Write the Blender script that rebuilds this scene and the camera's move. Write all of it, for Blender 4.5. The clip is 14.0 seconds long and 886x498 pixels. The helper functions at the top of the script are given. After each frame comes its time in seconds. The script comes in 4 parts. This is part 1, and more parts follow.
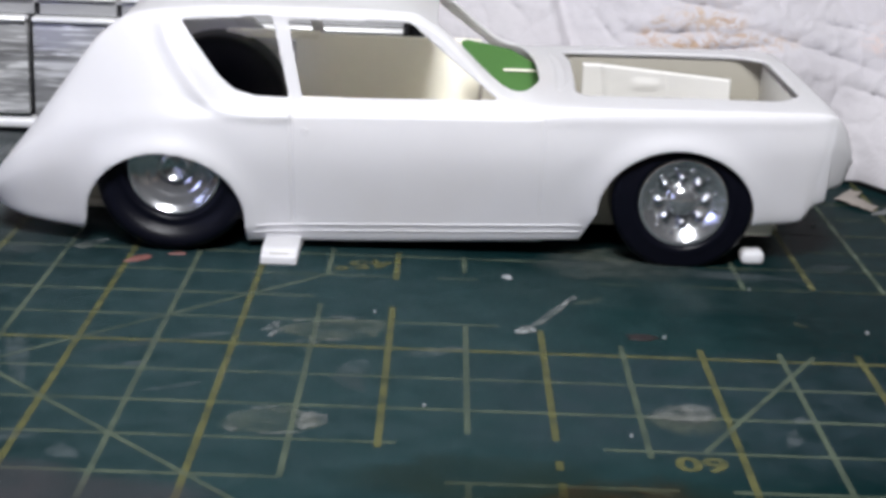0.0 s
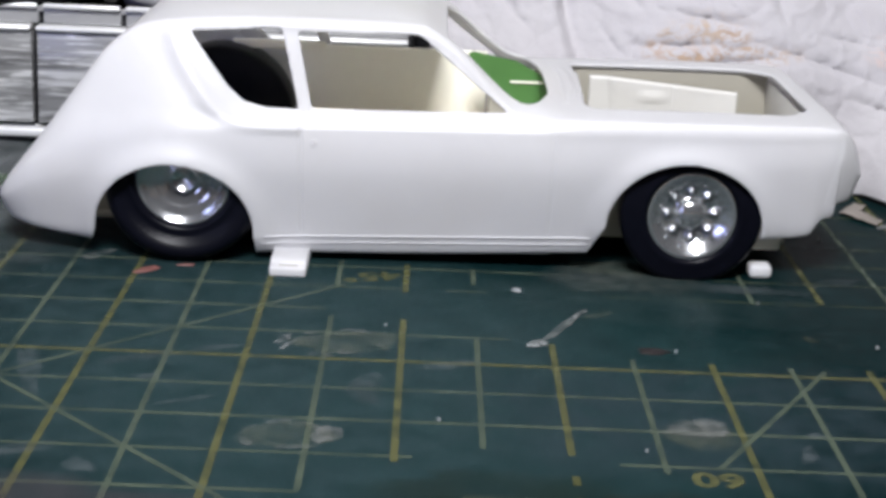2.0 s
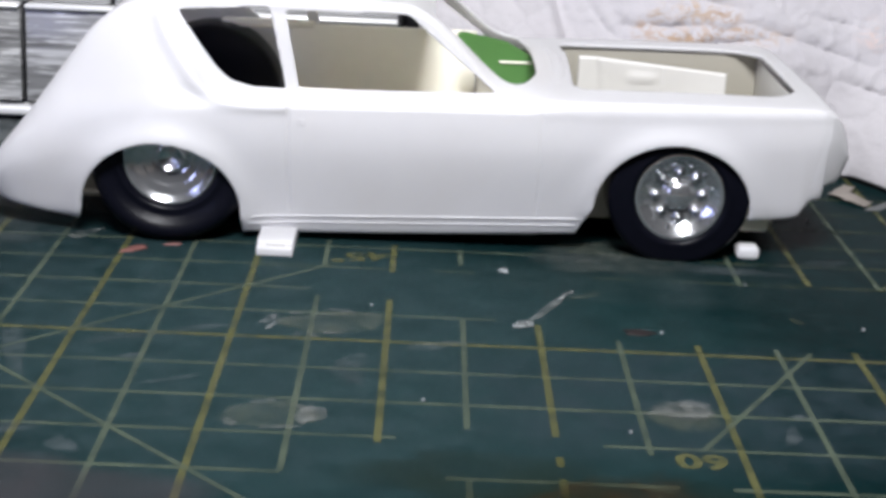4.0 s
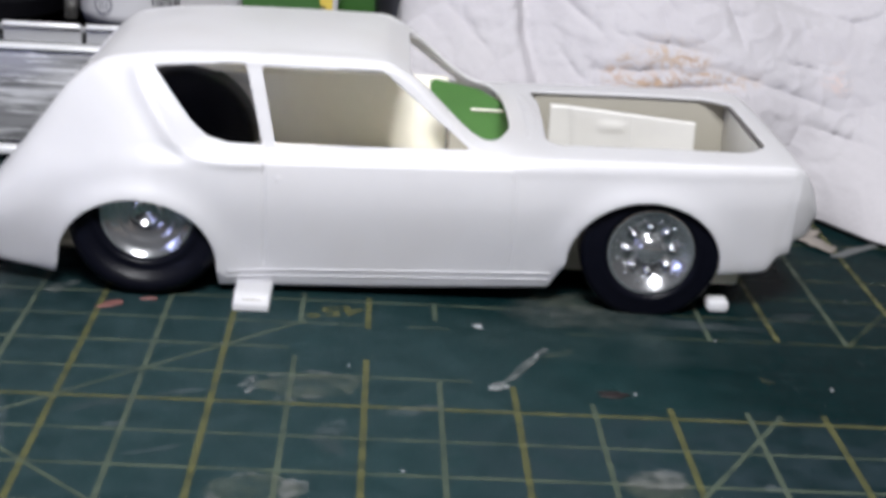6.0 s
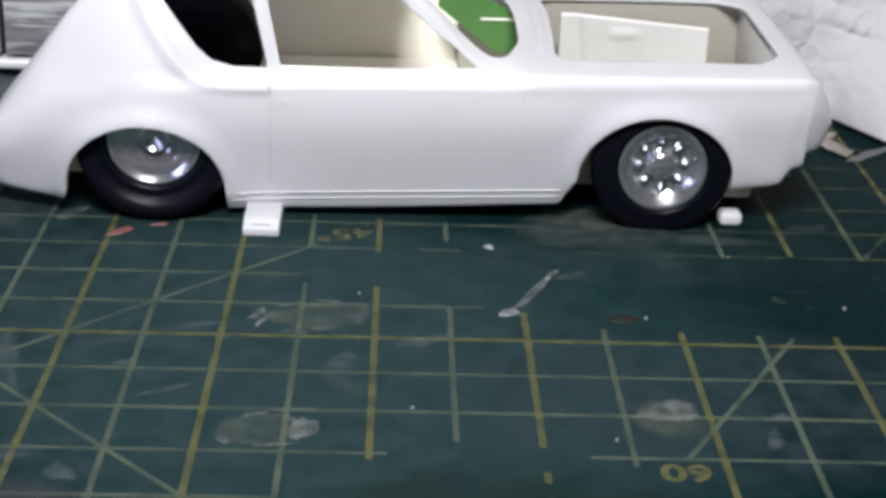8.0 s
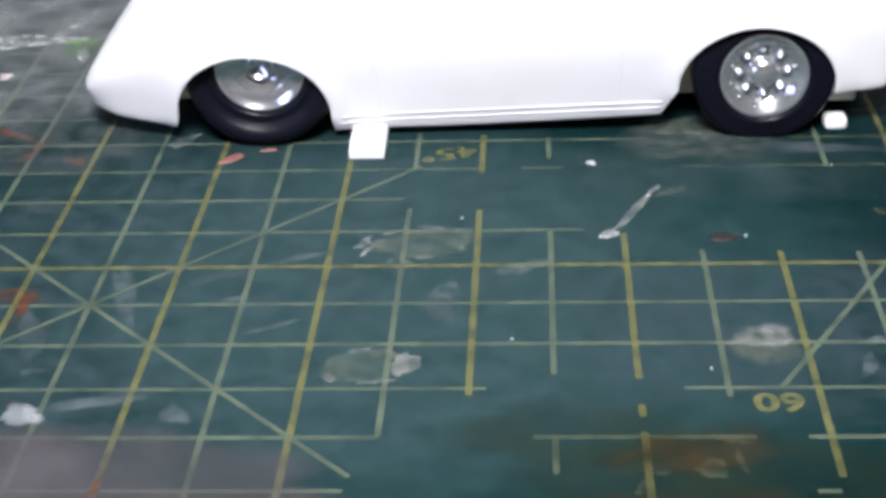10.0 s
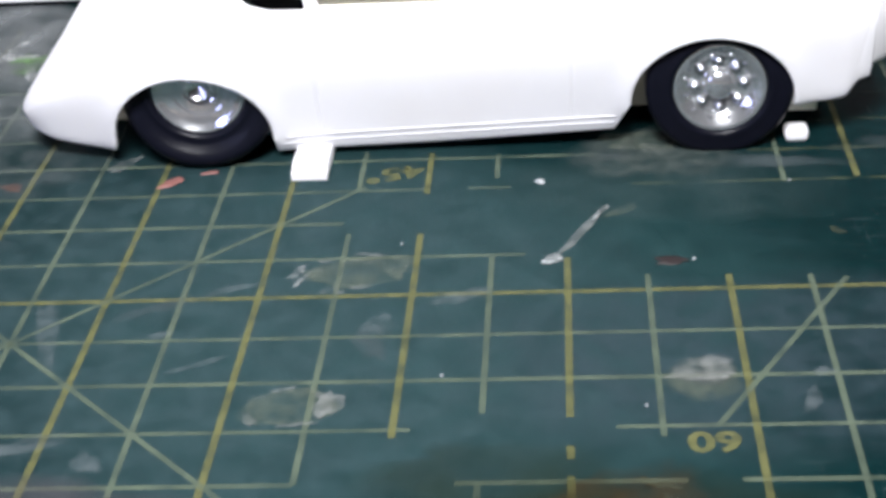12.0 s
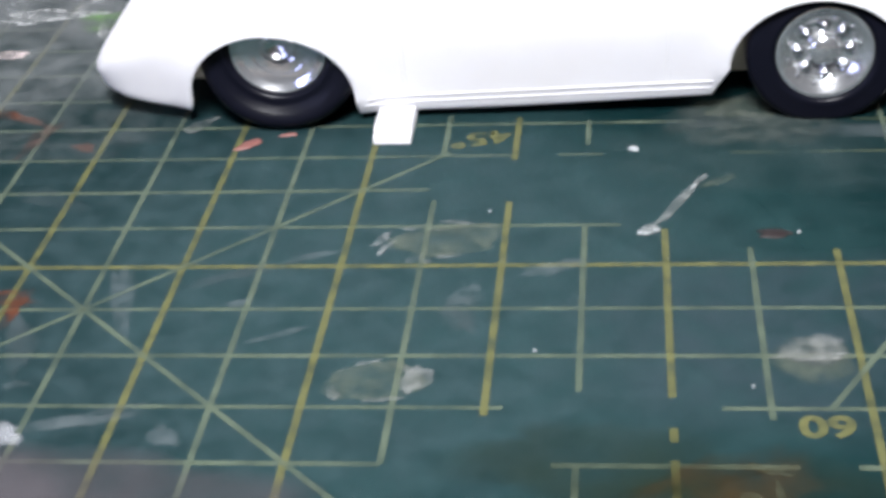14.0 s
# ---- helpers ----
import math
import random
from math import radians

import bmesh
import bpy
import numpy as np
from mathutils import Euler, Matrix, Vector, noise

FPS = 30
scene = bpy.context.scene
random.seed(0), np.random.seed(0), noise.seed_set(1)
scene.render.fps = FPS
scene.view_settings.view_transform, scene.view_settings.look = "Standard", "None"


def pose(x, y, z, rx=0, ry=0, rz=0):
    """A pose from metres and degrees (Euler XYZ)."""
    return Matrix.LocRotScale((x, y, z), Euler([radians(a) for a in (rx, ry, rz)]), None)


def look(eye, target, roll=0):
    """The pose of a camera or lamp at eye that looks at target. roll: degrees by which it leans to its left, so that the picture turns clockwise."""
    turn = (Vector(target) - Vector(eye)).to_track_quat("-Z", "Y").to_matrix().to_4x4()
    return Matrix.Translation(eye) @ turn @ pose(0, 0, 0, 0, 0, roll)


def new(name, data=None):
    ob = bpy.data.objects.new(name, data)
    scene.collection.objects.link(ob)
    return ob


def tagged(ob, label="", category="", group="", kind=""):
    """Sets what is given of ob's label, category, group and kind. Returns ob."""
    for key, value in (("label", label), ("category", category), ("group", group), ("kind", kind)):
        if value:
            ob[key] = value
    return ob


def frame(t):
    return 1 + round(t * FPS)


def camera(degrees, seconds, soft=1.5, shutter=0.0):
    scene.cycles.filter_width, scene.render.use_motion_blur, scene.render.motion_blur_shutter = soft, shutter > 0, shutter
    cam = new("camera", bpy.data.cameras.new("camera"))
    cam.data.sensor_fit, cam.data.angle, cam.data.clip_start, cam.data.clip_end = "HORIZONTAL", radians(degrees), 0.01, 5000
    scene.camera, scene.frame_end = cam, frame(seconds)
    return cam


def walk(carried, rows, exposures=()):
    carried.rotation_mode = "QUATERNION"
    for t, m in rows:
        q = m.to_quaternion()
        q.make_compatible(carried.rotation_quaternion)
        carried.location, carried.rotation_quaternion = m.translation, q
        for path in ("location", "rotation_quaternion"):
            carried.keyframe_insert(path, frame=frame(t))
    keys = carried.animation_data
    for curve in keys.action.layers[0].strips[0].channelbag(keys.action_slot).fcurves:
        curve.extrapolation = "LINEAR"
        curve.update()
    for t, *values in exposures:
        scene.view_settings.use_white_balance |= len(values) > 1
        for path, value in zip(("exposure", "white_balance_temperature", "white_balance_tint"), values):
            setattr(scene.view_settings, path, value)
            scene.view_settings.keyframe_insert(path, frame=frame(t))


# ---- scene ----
cam = camera(30.18, 14.0, soft=3.6, shutter=0.4)
PATH = [
    (0, (-0.01797, -0.25242, 0.09390), (-0.01692, 0.03466, 0.00680), 2.10),
    (0.5, (-0.02299, -0.25050, 0.09345), (-0.01868, 0.03662, 0.00658), 2.56),
    (1, (-0.02338, -0.25146, 0.09383), (-0.01920, 0.03615, 0.00861), 2.53),
    (1.5, (-0.02246, -0.25194, 0.09374), (-0.01872, 0.03565, 0.00841), 2.53),
    (2, (-0.02251, -0.25202, 0.09471), (-0.01882, 0.03542, 0.00891), 2.52),
    (2.5, (-0.02182, -0.25286, 0.09517), (-0.01753, 0.03422, 0.00817), 2.64),
    (4.8, (-0.02090, -0.25108, 0.09461), (-0.01572, 0.03381, 0.00075), 2.91),
    (5, (-0.02229, -0.25098, 0.09663), (-0.01018, 0.03201, -0.00221), 4.02),
    (5.5, (-0.02319, -0.24947, 0.10085), (-0.00575, 0.03118, -0.00370), 4.89),
    (6, (-0.02534, -0.25060, 0.10853), (-0.01238, 0.03474, 0.01682), 3.41),
    (6.5, (-0.02820, -0.25315, 0.10842), (-0.02102, 0.03477, 0.02443), 2.60),
    (7, (-0.02812, -0.25167, 0.10820), (-0.02397, 0.03512, 0.02024), 2.49),
    (7.5, (-0.02533, -0.25001, 0.10836), (-0.02066, 0.03456, 0.01352), 1.81),
    (8, (-0.02237, -0.24519, 0.11898), (-0.01359, 0.03137, 0.00308), 2.03),
    (8.5, (-0.01807, -0.24007, 0.12331), (-0.01237, 0.03259, -0.00170), 1.65),
    (9, (-0.01428, -0.23869, 0.12863), (-0.02867, 0.02417, -0.01524), -2.03),
    (9.2, (-0.01593, -0.24052, 0.13152), (-0.02941, 0.02348, -0.01034), -1.74),
    (11.3, (-0.00745, -0.24514, 0.13525), (-0.03500, 0.01763, -0.00686), -3.40),
    (11.5, (-0.00520, -0.23895, 0.13269), (-0.03337, 0.02298, -0.01084), -3.39),
    (12, (0.00107, -0.23030, 0.13520), (-0.02267, 0.03169, -0.00902), -3.92),
    (12.5, (-0.00169, -0.22820, 0.13393), (-0.03081, 0.03342, -0.00996), -4.41),
    (13, (-0.00779, -0.22482, 0.13206), (-0.04190, 0.03484, -0.01428), -3.97),
    (13.5, (-0.00866, -0.22430, 0.13087), (-0.04577, 0.03394, -0.01724), -4.33),
    (14, (-0.00585, -0.22005, 0.12958), (-0.03938, 0.03838, -0.01905), -4.07),
]
EXPO = [(0.0, -1.04), (2.0, -1.06), (2.5, -1.03), (5.0, -0.88), (5.5, -0.67), (6.0, -1.08), (6.5, -1.22), (7.5, -1.20), (8.0, -1.07), (8.5, -0.77), (9.0, -0.12), (11.5, -0.12), (12.0, -0.13), (12.5, -0.33), (13.0, -0.36), (13.5, -0.11), (14.0, -0.04)]
walk(cam, [(t, look(eye, target, roll)) for t, eye, target, roll in PATH], EXPO)

# ---- world and lights ----
world = bpy.data.worlds.new("room_dark")
scene.world = world
world.use_nodes = True
world.node_tree.nodes["Background"].inputs[0].default_value = (0.75, 0.85, 1.0, 1)
world.node_tree.nodes["Background"].inputs[1].default_value = 0.045


def area_lamp(name, eye, target, sx, sy, watts, colour):
    data = bpy.data.lights.new(name, "AREA")
    data.shape, data.size, data.size_y, data.energy, data.color = "RECTANGLE", sx, sy, watts, colour
    ob = new(name, data)
    ob.matrix_world = look(eye, target)
    return ob


area_lamp("bench_lamp", (-0.03, -0.35, 0.50), (-0.04, 0.06, 0.01), 0.16, 0.16, 14.2, (0.943, 0.95, 0.99))
area_lamp("ceiling_lamp", (-0.10, 0.20, 1.35), (0.0, 0.1, 0.0), 0.9, 0.25, 8.6, (0.97, 0.96, 0.98))
area_lamp("monitor_glow", (-0.36, -0.27, 0.14), (-0.02, 0.05, 0.015), 0.07, 0.16, 0.55, (0.50, 0.55, 1.0))

# ---- materials ----
U = 0.01  # the model is laid out in centimetres


def material(name, colour, rough=0.5, metal=0.0, grain=0.0, grain_scale=400.0, stain=None, stain_amount=0.0,
             stain_scale=40.0, bump=0.0, bump_scale=900.0, sss=0.0, rough_var=0.0, ior=1.45, spec=0.5, stretch=None):
    m = bpy.data.materials.new(name)
    m.use_nodes = True
    nt = m.node_tree
    b = nt.nodes["Principled BSDF"]
    b.inputs["Roughness"].default_value, b.inputs["Metallic"].default_value = rough, metal
    b.inputs["IOR"].default_value, b.inputs["Specular IOR Level"].default_value = ior, spec
    if sss:
        b.inputs["Subsurface Weight"].default_value = sss
        b.inputs["Subsurface Radius"].default_value = (0.002, 0.0016, 0.0012)
        b.inputs["Subsurface Scale"].default_value = 1.0
    tc = nt.nodes.new("ShaderNodeTexCoord")
    place = tc.outputs["Object"]
    if stretch:
        mp = nt.nodes.new("ShaderNodeMapping")
        mp.inputs["Scale"].default_value = stretch
        nt.links.new(place, mp.inputs["Vector"])
        place = mp.outputs[0]

    def noise_node(scale, detail=4.0):
        n = nt.nodes.new("ShaderNodeTexNoise")
        n.inputs["Scale"].default_value, n.inputs["Detail"].default_value = scale, detail
        nt.links.new(place, n.inputs["Vector"])
        return n

    base = nt.nodes.new("ShaderNodeMix")
    base.data_type = "RGBA"
    base.inputs["A"].default_value = (*[c * (1 - grain) for c in colour], 1)
    base.inputs["B"].default_value = (*[min(1, c * (1 + grain)) for c in colour], 1)
    nt.links.new(noise_node(grain_scale).outputs["Fac"], base.inputs["Factor"])
    out = base.outputs["Result"]
    if stain:
        ramp = nt.nodes.new("ShaderNodeValToRGB")
        ramp.color_ramp.elements[0].position, ramp.color_ramp.elements[1].position = 0.48, 0.72
        nt.links.new(noise_node(stain_scale, 6.0).outputs["Fac"], ramp.inputs["Fac"])
        amount = nt.nodes.new("ShaderNodeMath")
        amount.operation = "MULTIPLY"
        amount.inputs[1].default_value = stain_amount
        nt.links.new(ramp.outputs["Color"], amount.inputs[0])
        mix = nt.nodes.new("ShaderNodeMix")
        mix.data_type = "RGBA"
        mix.inputs["B"].default_value = (*stain, 1)
        nt.links.new(amount.outputs[0], mix.inputs["Factor"])
        nt.links.new(out, mix.inputs["A"])
        out = mix.outputs["Result"]
    nt.links.new(out, b.inputs["Base Color"])
    if rough_var:
        rr = nt.nodes.new("ShaderNodeMapRange")
        rr.inputs["To Min"].default_value, rr.inputs["To Max"].default_value = rough - rough_var, rough + rough_var
        nt.links.new(noise_node(stain_scale * 1.7, 6.0).outputs["Fac"], rr.inputs["Value"])
        nt.links.new(rr.outputs["Result"], b.inputs["Roughness"])
    if bump:
        bn = nt.nodes.new("ShaderNodeBump")
        bn.inputs["Strength"].default_value, bn.inputs["Distance"].default_value = bump, 0.0004
        nt.links.new(noise_node(bump_scale).outputs["Fac"], bn.inputs["Height"])
        nt.links.new(bn.outputs["Normal"], b.inputs["Normal"])
    return m


def film(name, colour, cover, scale, rough=0.35, low=0.42, high=0.62, fading=True, spec=0.05):
    """A thin patchy film that lets what lies under it show through."""
    m = material(name, colour, rough, grain=0.15, grain_scale=600, spec=spec)
    nt = m.node_tree
    tc = nt.nodes.new("ShaderNodeTexCoord")
    n = nt.nodes.new("ShaderNodeTexNoise")
    n.inputs["Scale"].default_value, n.inputs["Detail"].default_value = scale, 5.0
    nt.links.new(tc.outputs["Object"], n.inputs["Vector"])
    ramp = nt.nodes.new("ShaderNodeMapRange")
    ramp.inputs["From Min"].default_value, ramp.inputs["From Max"].default_value = low, high
    ramp.inputs["To Min"].default_value, ramp.inputs["To Max"].default_value = cover[0], cover[1]
    nt.links.new(n.outputs["Fac"], ramp.inputs["Value"])
    alpha = ramp.outputs["Result"]
    if fading:
        at = nt.nodes.new("ShaderNodeAttribute")
        at.attribute_name = "cover"
        mul = nt.nodes.new("ShaderNodeMath")
        mul.operation = "MULTIPLY"
        nt.links.new(alpha, mul.inputs[0])
        nt.links.new(at.outputs["Fac"], mul.inputs[1])
        alpha = mul.outputs[0]
    nt.links.new(alpha, nt.nodes["Principled BSDF"].inputs["Alpha"])
    return m


STYRENE = material("white_styrene", (0.775, 0.77, 0.79), 0.40, grain=0.02, grain_scale=300, stain=(0.69, 0.67, 0.67),
                   stain_amount=0.4, stain_scale=45, bump=0.05, bump_scale=1500, rough_var=0.10)


def let_light_through(m, share, colour):
    """Thin plastic glows on its far side."""
    nt = m.node_tree
    out, b = nt.nodes["Material Output"], nt.nodes["Principled BSDF"]
    t = nt.nodes.new("ShaderNodeBsdfTranslucent")
    t.inputs["Color"].default_value = (*colour, 1)
    mix = nt.nodes.new("ShaderNodeMixShader")
    mix.inputs[0].default_value = share
    nt.links.new(b.outputs[0], mix.inputs[1])
    nt.links.new(t.outputs[0], mix.inputs[2])
    nt.links.new(mix.outputs[0], out.inputs["Surface"])


let_light_through(STYRENE, 0.38, (0.93, 0.92, 0.91))
# Cream lifted bright: carries the warm glow through the cabin walls in its colour.
CREAM = material("cream_glow_styrene", (0.94, 0.90, 0.78), 0.45, grain=0.03, bump=0.05, sss=0.1)
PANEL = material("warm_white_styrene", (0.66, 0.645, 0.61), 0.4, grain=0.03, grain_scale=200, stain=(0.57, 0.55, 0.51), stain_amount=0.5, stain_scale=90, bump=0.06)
OLIVE = material("olive_grey_plastic", (0.33, 0.31, 0.26), 0.5, grain=0.06, grain_scale=120, bump=0.05)
RUBBER = material("black_rubber", (0.0034, 0.0037, 0.0068), 0.30, grain=0.2, bump=0.1, bump_scale=2500, rough_var=0.06, spec=0.13)
CHROME = material("chrome_plate", (0.66, 0.67, 0.69), 0.15, 0.88, grain=0.12, grain_scale=350, bump=0.10, bump_scale=450, rough_var=0.07)
HUB_CHROME = material("satin_chrome_hub", (0.85, 0.86, 0.88), 0.27, 1.0, grain=0.05, grain_scale=500)
CHROME_DULL = material("dull_chrome_bolt", (0.45, 0.46, 0.48), 0.17, 0.95, grain=0.15, grain_scale=800, bump=0.1, bump_scale=900)
MAT = material("mat_green", (0.0022, 0.0110, 0.0118), 0.24, grain=0.4, grain_scale=260, stain=(0.0045, 0.0135, 0.0150),
               stain_amount=0.5, stain_scale=22, bump=0.15, bump_scale=2500, rough_var=0.04, spec=0.007)


def scuffs_and_glints(m, layers):
    """Pale dust specks, fine scratches and painted wrinkle glints over a surface: noise scale, stretch, threshold,
    strength.
    """
    nt = m.node_tree
    b = nt.nodes["Principled BSDF"]
    tc = nt.nodes.new("ShaderNodeTexCoord")
    for scale, stretch, turn, low, high, strength, colour in layers:
        mp = nt.nodes.new("ShaderNodeMapping")
        mp.inputs["Scale"].default_value, mp.inputs["Rotation"].default_value = stretch, (0, 0, radians(turn))
        nt.links.new(tc.outputs["Object"], mp.inputs["Vector"])
        n = nt.nodes.new("ShaderNodeTexNoise")
        n.inputs["Scale"].default_value, n.inputs["Detail"].default_value = scale, 3
        nt.links.new(mp.outputs[0], n.inputs["Vector"])
        r = nt.nodes.new("ShaderNodeMapRange")
        r.inputs["From Min"].default_value, r.inputs["From Max"].default_value, r.inputs["To Max"].default_value = low, high, strength
        nt.links.new(n.outputs["Fac"], r.inputs["Value"])
        mix = nt.nodes.new("ShaderNodeMix")
        mix.data_type = "RGBA"
        mix.inputs["B"].default_value = (*colour, 1)
        nt.links.new(r.outputs[0], mix.inputs["Factor"])
        nt.links.new(b.inputs["Base Color"].links[0].from_socket, mix.inputs["A"])
        nt.links.new(mix.outputs["Result"], b.inputs["Base Color"])


scuffs_and_glints(MAT, [(1100, (1, 1, 1), 0, 0.69, 0.77, 0.5, (0.075, 0.095, 0.095)), (520, (1, 1, 1), 0, 0.68, 0.80, 0.4, (0.060, 0.085, 0.09)), (90, (1, 9, 1), 35, 0.64, 0.80, 0.25, (0.075, 0.095, 0.10)),
             (70, (10, 1, 1), 12, 0.66, 0.82, 0.22, (0.07, 0.09, 0.095)), (60, (1, 1.6, 1), 0, 0.57, 0.75, 0.18, (0.022, 0.045, 0.050))])
PRINT = film("yellow_print", (0.103, 0.104, 0.043), (0.32, 0.74), 260, 0.45, 0.34, 0.58, False)
PRINT_PALE = film("pale_print", (0.081, 0.103, 0.074), (0.32, 0.72), 140, 0.45, 0.34, 0.60, False)
PRINT_FAINT = film("worn_print", (0.085, 0.100, 0.055), (0.06, 0.46), 140, 0.45, 0.38, 0.64, False)
GLUE = film("dried_glue", (0.120, 0.135, 0.098), (0.06, 0.40), 300, 0.2, 0.34, 0.68, spec=0.3)
CRUST = film("whitish_glue_crust", (0.18, 0.19, 0.185), (0.1, 0.55), 300, 0.4, 0.36, 0.66)
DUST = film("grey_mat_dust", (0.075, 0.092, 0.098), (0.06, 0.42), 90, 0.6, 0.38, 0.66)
GLUE_WHITE = film("dried_white_glue", (0.30, 0.31, 0.31), (0.1, 0.8), 350, 0.3, 0.38, 0.64)
GLUE_SOFT = film("soft_white_glue", (0.21, 0.22, 0.215), (0.15, 0.70), 260, 0.35, 0.36, 0.68)
FLECK = film("pale_green_fleck", (0.060, 0.066, 0.042), (0.08, 0.55), 260, 0.4, 0.36, 0.66)
HAZE = film("pale_smudge", (0.15, 0.175, 0.185), (0.05, 0.32), 200, 0.5, 0.38, 0.66)
RUST = film("rust_paint_stain", (0.050, 0.030, 0.012), (0.03, 0.50), 130, 0.5, 0.32, 0.72)
ORANGE = film("orange_paint", (0.098, 0.034, 0.018), (0.12, 0.75), 200, 0.5)
PINK = material("pink_plastic", (0.145, 0.058, 0.050), 0.5, grain=0.45, grain_scale=300)
STEEL = material("crinkled_metal_foil", (0.31, 0.31, 0.31), 0.34, 0.35, grain=0.15, grain_scale=120, stain=(0.24, 0.24, 0.24),
                 stain_amount=0.7, stain_scale=40, bump=0.5, bump_scale=280, rough_var=0.12, stretch=(0.13, 1.0, 1.6))
# Brighter than the foil: light caught on the rounded edges is in the colour.
FOIL_EDGE = material("foil_edge_highlight", (0.80, 0.80, 0.80), 0.3, 0.25, grain=0.12, grain_scale=90, bump=0.3, bump_scale=200, stretch=(0.25, 1.0, 1.0))
GREY_PANEL = material("grey_foil_panel", (0.33, 0.33, 0.335), 0.4, 0.2, grain=0.2, grain_scale=70, bump=0.2, bump_scale=160, stretch=(0.3, 1.0, 1.2))
# Bright and dark streaks paint the glint and shade of the foil's wrinkles.
scuffs_and_glints(STEEL, [(360, (0.11, 1, 1.5), 0, 0.53, 0.64, 0.7, (0.8, 0.8, 0.8)), (640, (0.16, 1, 1.4), 0, 0.54, 0.66, 0.85, (0.8, 0.8, 0.8)), (260, (0.14, 1, 1.6), 0, 0.56, 0.68, 0.7, (0.10, 0.10, 0.10))])
DARK = material("dark_plastic", (0.012, 0.012, 0.014), 0.4, grain=0.2)
TOWEL = material("paper_towel", (0.450, 0.433, 0.453), 0.85, grain=0.05, grain_scale=700, stain=(0.405, 0.382, 0.407),
                 stain_amount=0.4, stain_scale=70, bump=0.35, bump_scale=900)
WALL = material("dark_wall_paint", (0.11, 0.11, 0.12), 0.8, grain=0.15, grain_scale=20)
BENCH = material("bench_wood", (0.16, 0.10, 0.06), 0.6, grain=0.3, grain_scale=30)
# Brighter copy of green_tape, making up for the dim light inside the car.
TAPE_LIT = material("green_tape_lit", (0.065, 0.175, 0.042), 0.55, grain=0.15, grain_scale=150, bump=0.15, bump_scale=500)
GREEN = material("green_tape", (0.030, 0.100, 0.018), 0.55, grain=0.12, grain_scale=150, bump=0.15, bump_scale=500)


# ---- mesh helpers ----
def link(name, bm, mat, parent=None, label="", smooth=True):
    me = bpy.data.meshes.new(name)
    bm.to_mesh(me)
    bm.free()
    me.materials.append(mat)
    if smooth:
        for p in me.polygons:
            p.use_smooth = True
    ob = new(name, me)
    if parent is not None:
        ob.parent = parent
    if label:
        ob["label"] = label
    return ob


part = link


def thing(name, label, category, group="", kind="", at=(0, 0, 0)):
    e = new(name)
    e.location = at
    e.empty_display_size = 0.01
    return tagged(e, label, category, group, kind)


def box_bm(x0, x1, y0, y1, z0, z1, bevel=0.0, seg=2):
    bm = bmesh.new()
    bmesh.ops.create_cube(bm, size=1)
    for v in bm.verts:
        v.co = Vector((x0 + (v.co.x + 0.5) * (x1 - x0), y0 + (v.co.y + 0.5) * (y1 - y0), z0 + (v.co.z + 0.5) * (z1 - z0))) * U
    if bevel:
        bmesh.ops.bevel(bm, geom=bm.edges[:], offset=bevel * U, segments=seg, affect="EDGES", profile=0.5)
    return bm


def mesh_bm(verts, faces):
    bm = bmesh.new()
    vs = [bm.verts.new(Vector(v) * U) for v in verts]
    for f in faces:
        try:
            bm.faces.new([vs[i] for i in f])
        except ValueError:
            pass
    bmesh.ops.recalc_face_normals(bm, faces=bm.faces[:])
    return bm


def lathe_bm(profile, n=48, axis="z", centre=(0, 0, 0)):
    """Turns (radius, height) points about an axis."""
    verts, faces = [], []
    for r, h in profile:
        for k in range(n):
            a = 2 * math.pi * k / n
            c, s = r * math.cos(a), r * math.sin(a)
            p = (c, s, h) if axis == "z" else (c, h, s)
            verts.append((centre[0] + p[0], centre[1] + p[1], centre[2] + p[2]))
    for i in range(len(profile) - 1):
        for k in range(n):
            faces.append((i * n + k, i * n + (k + 1) % n, (i + 1) * n + (k + 1) % n, (i + 1) * n + k))
    bm = mesh_bm(verts, faces)
    bmesh.ops.remove_doubles(bm, verts=bm.verts[:], dist=1e-6)
    bmesh.ops.recalc_face_normals(bm, faces=bm.faces[:])
    return bm


def tube_bm(points, r, n=8):
    verts, faces = [], []
    pts = [Vector(p) for p in points]
    for i, p in enumerate(pts):
        d = (pts[min(i + 1, len(pts) - 1)] - pts[max(i - 1, 0)]).normalized()
        a = d.cross(Vector((0, 1, 0.01))).normalized()
        b = d.cross(a).normalized()
        for k in range(n):
            t = 2 * math.pi * k / n
            verts.append(p + r * (math.cos(t) * a + math.sin(t) * b))
    for i in range(len(pts) - 1):
        for k in range(n):
            faces.append((i * n + k, i * n + (k + 1) % n, (i + 1) * n + (k + 1) % n, (i + 1) * n + k))
    faces += [tuple(range(n)), tuple(range((len(pts) - 1) * n, len(pts) * n))]
    return mesh_bm(verts, faces)


# ---- setting: room, bench, mat ----
tagged(link("floor", box_bm(-164, 164, -164, 64, -77, -75), WALL, smooth=False), "dark workshop floor under the bench", "floor", kind="structure")
tagged(link("ceiling", box_bm(-164, 164, -164, 64, 165, 167), material("ceiling_paint", (0.5, 0.5, 0.5), 0.9, grain=0.05, grain_scale=10), smooth=False), "plain painted workshop ceiling", "ceiling", kind="structure")
for name, b in (("wall_north", (-160, 160, 60, 64)), ("wall_south", (-160, 160, -164, -160)), ("wall_west", (-164, -160, -160, 60)), ("wall_east", (160, 164, -160, 60))):
    tagged(link(name, box_bm(*b, -75, 165), WALL, smooth=False), "dark painted workshop wall", "wall", kind="structure")
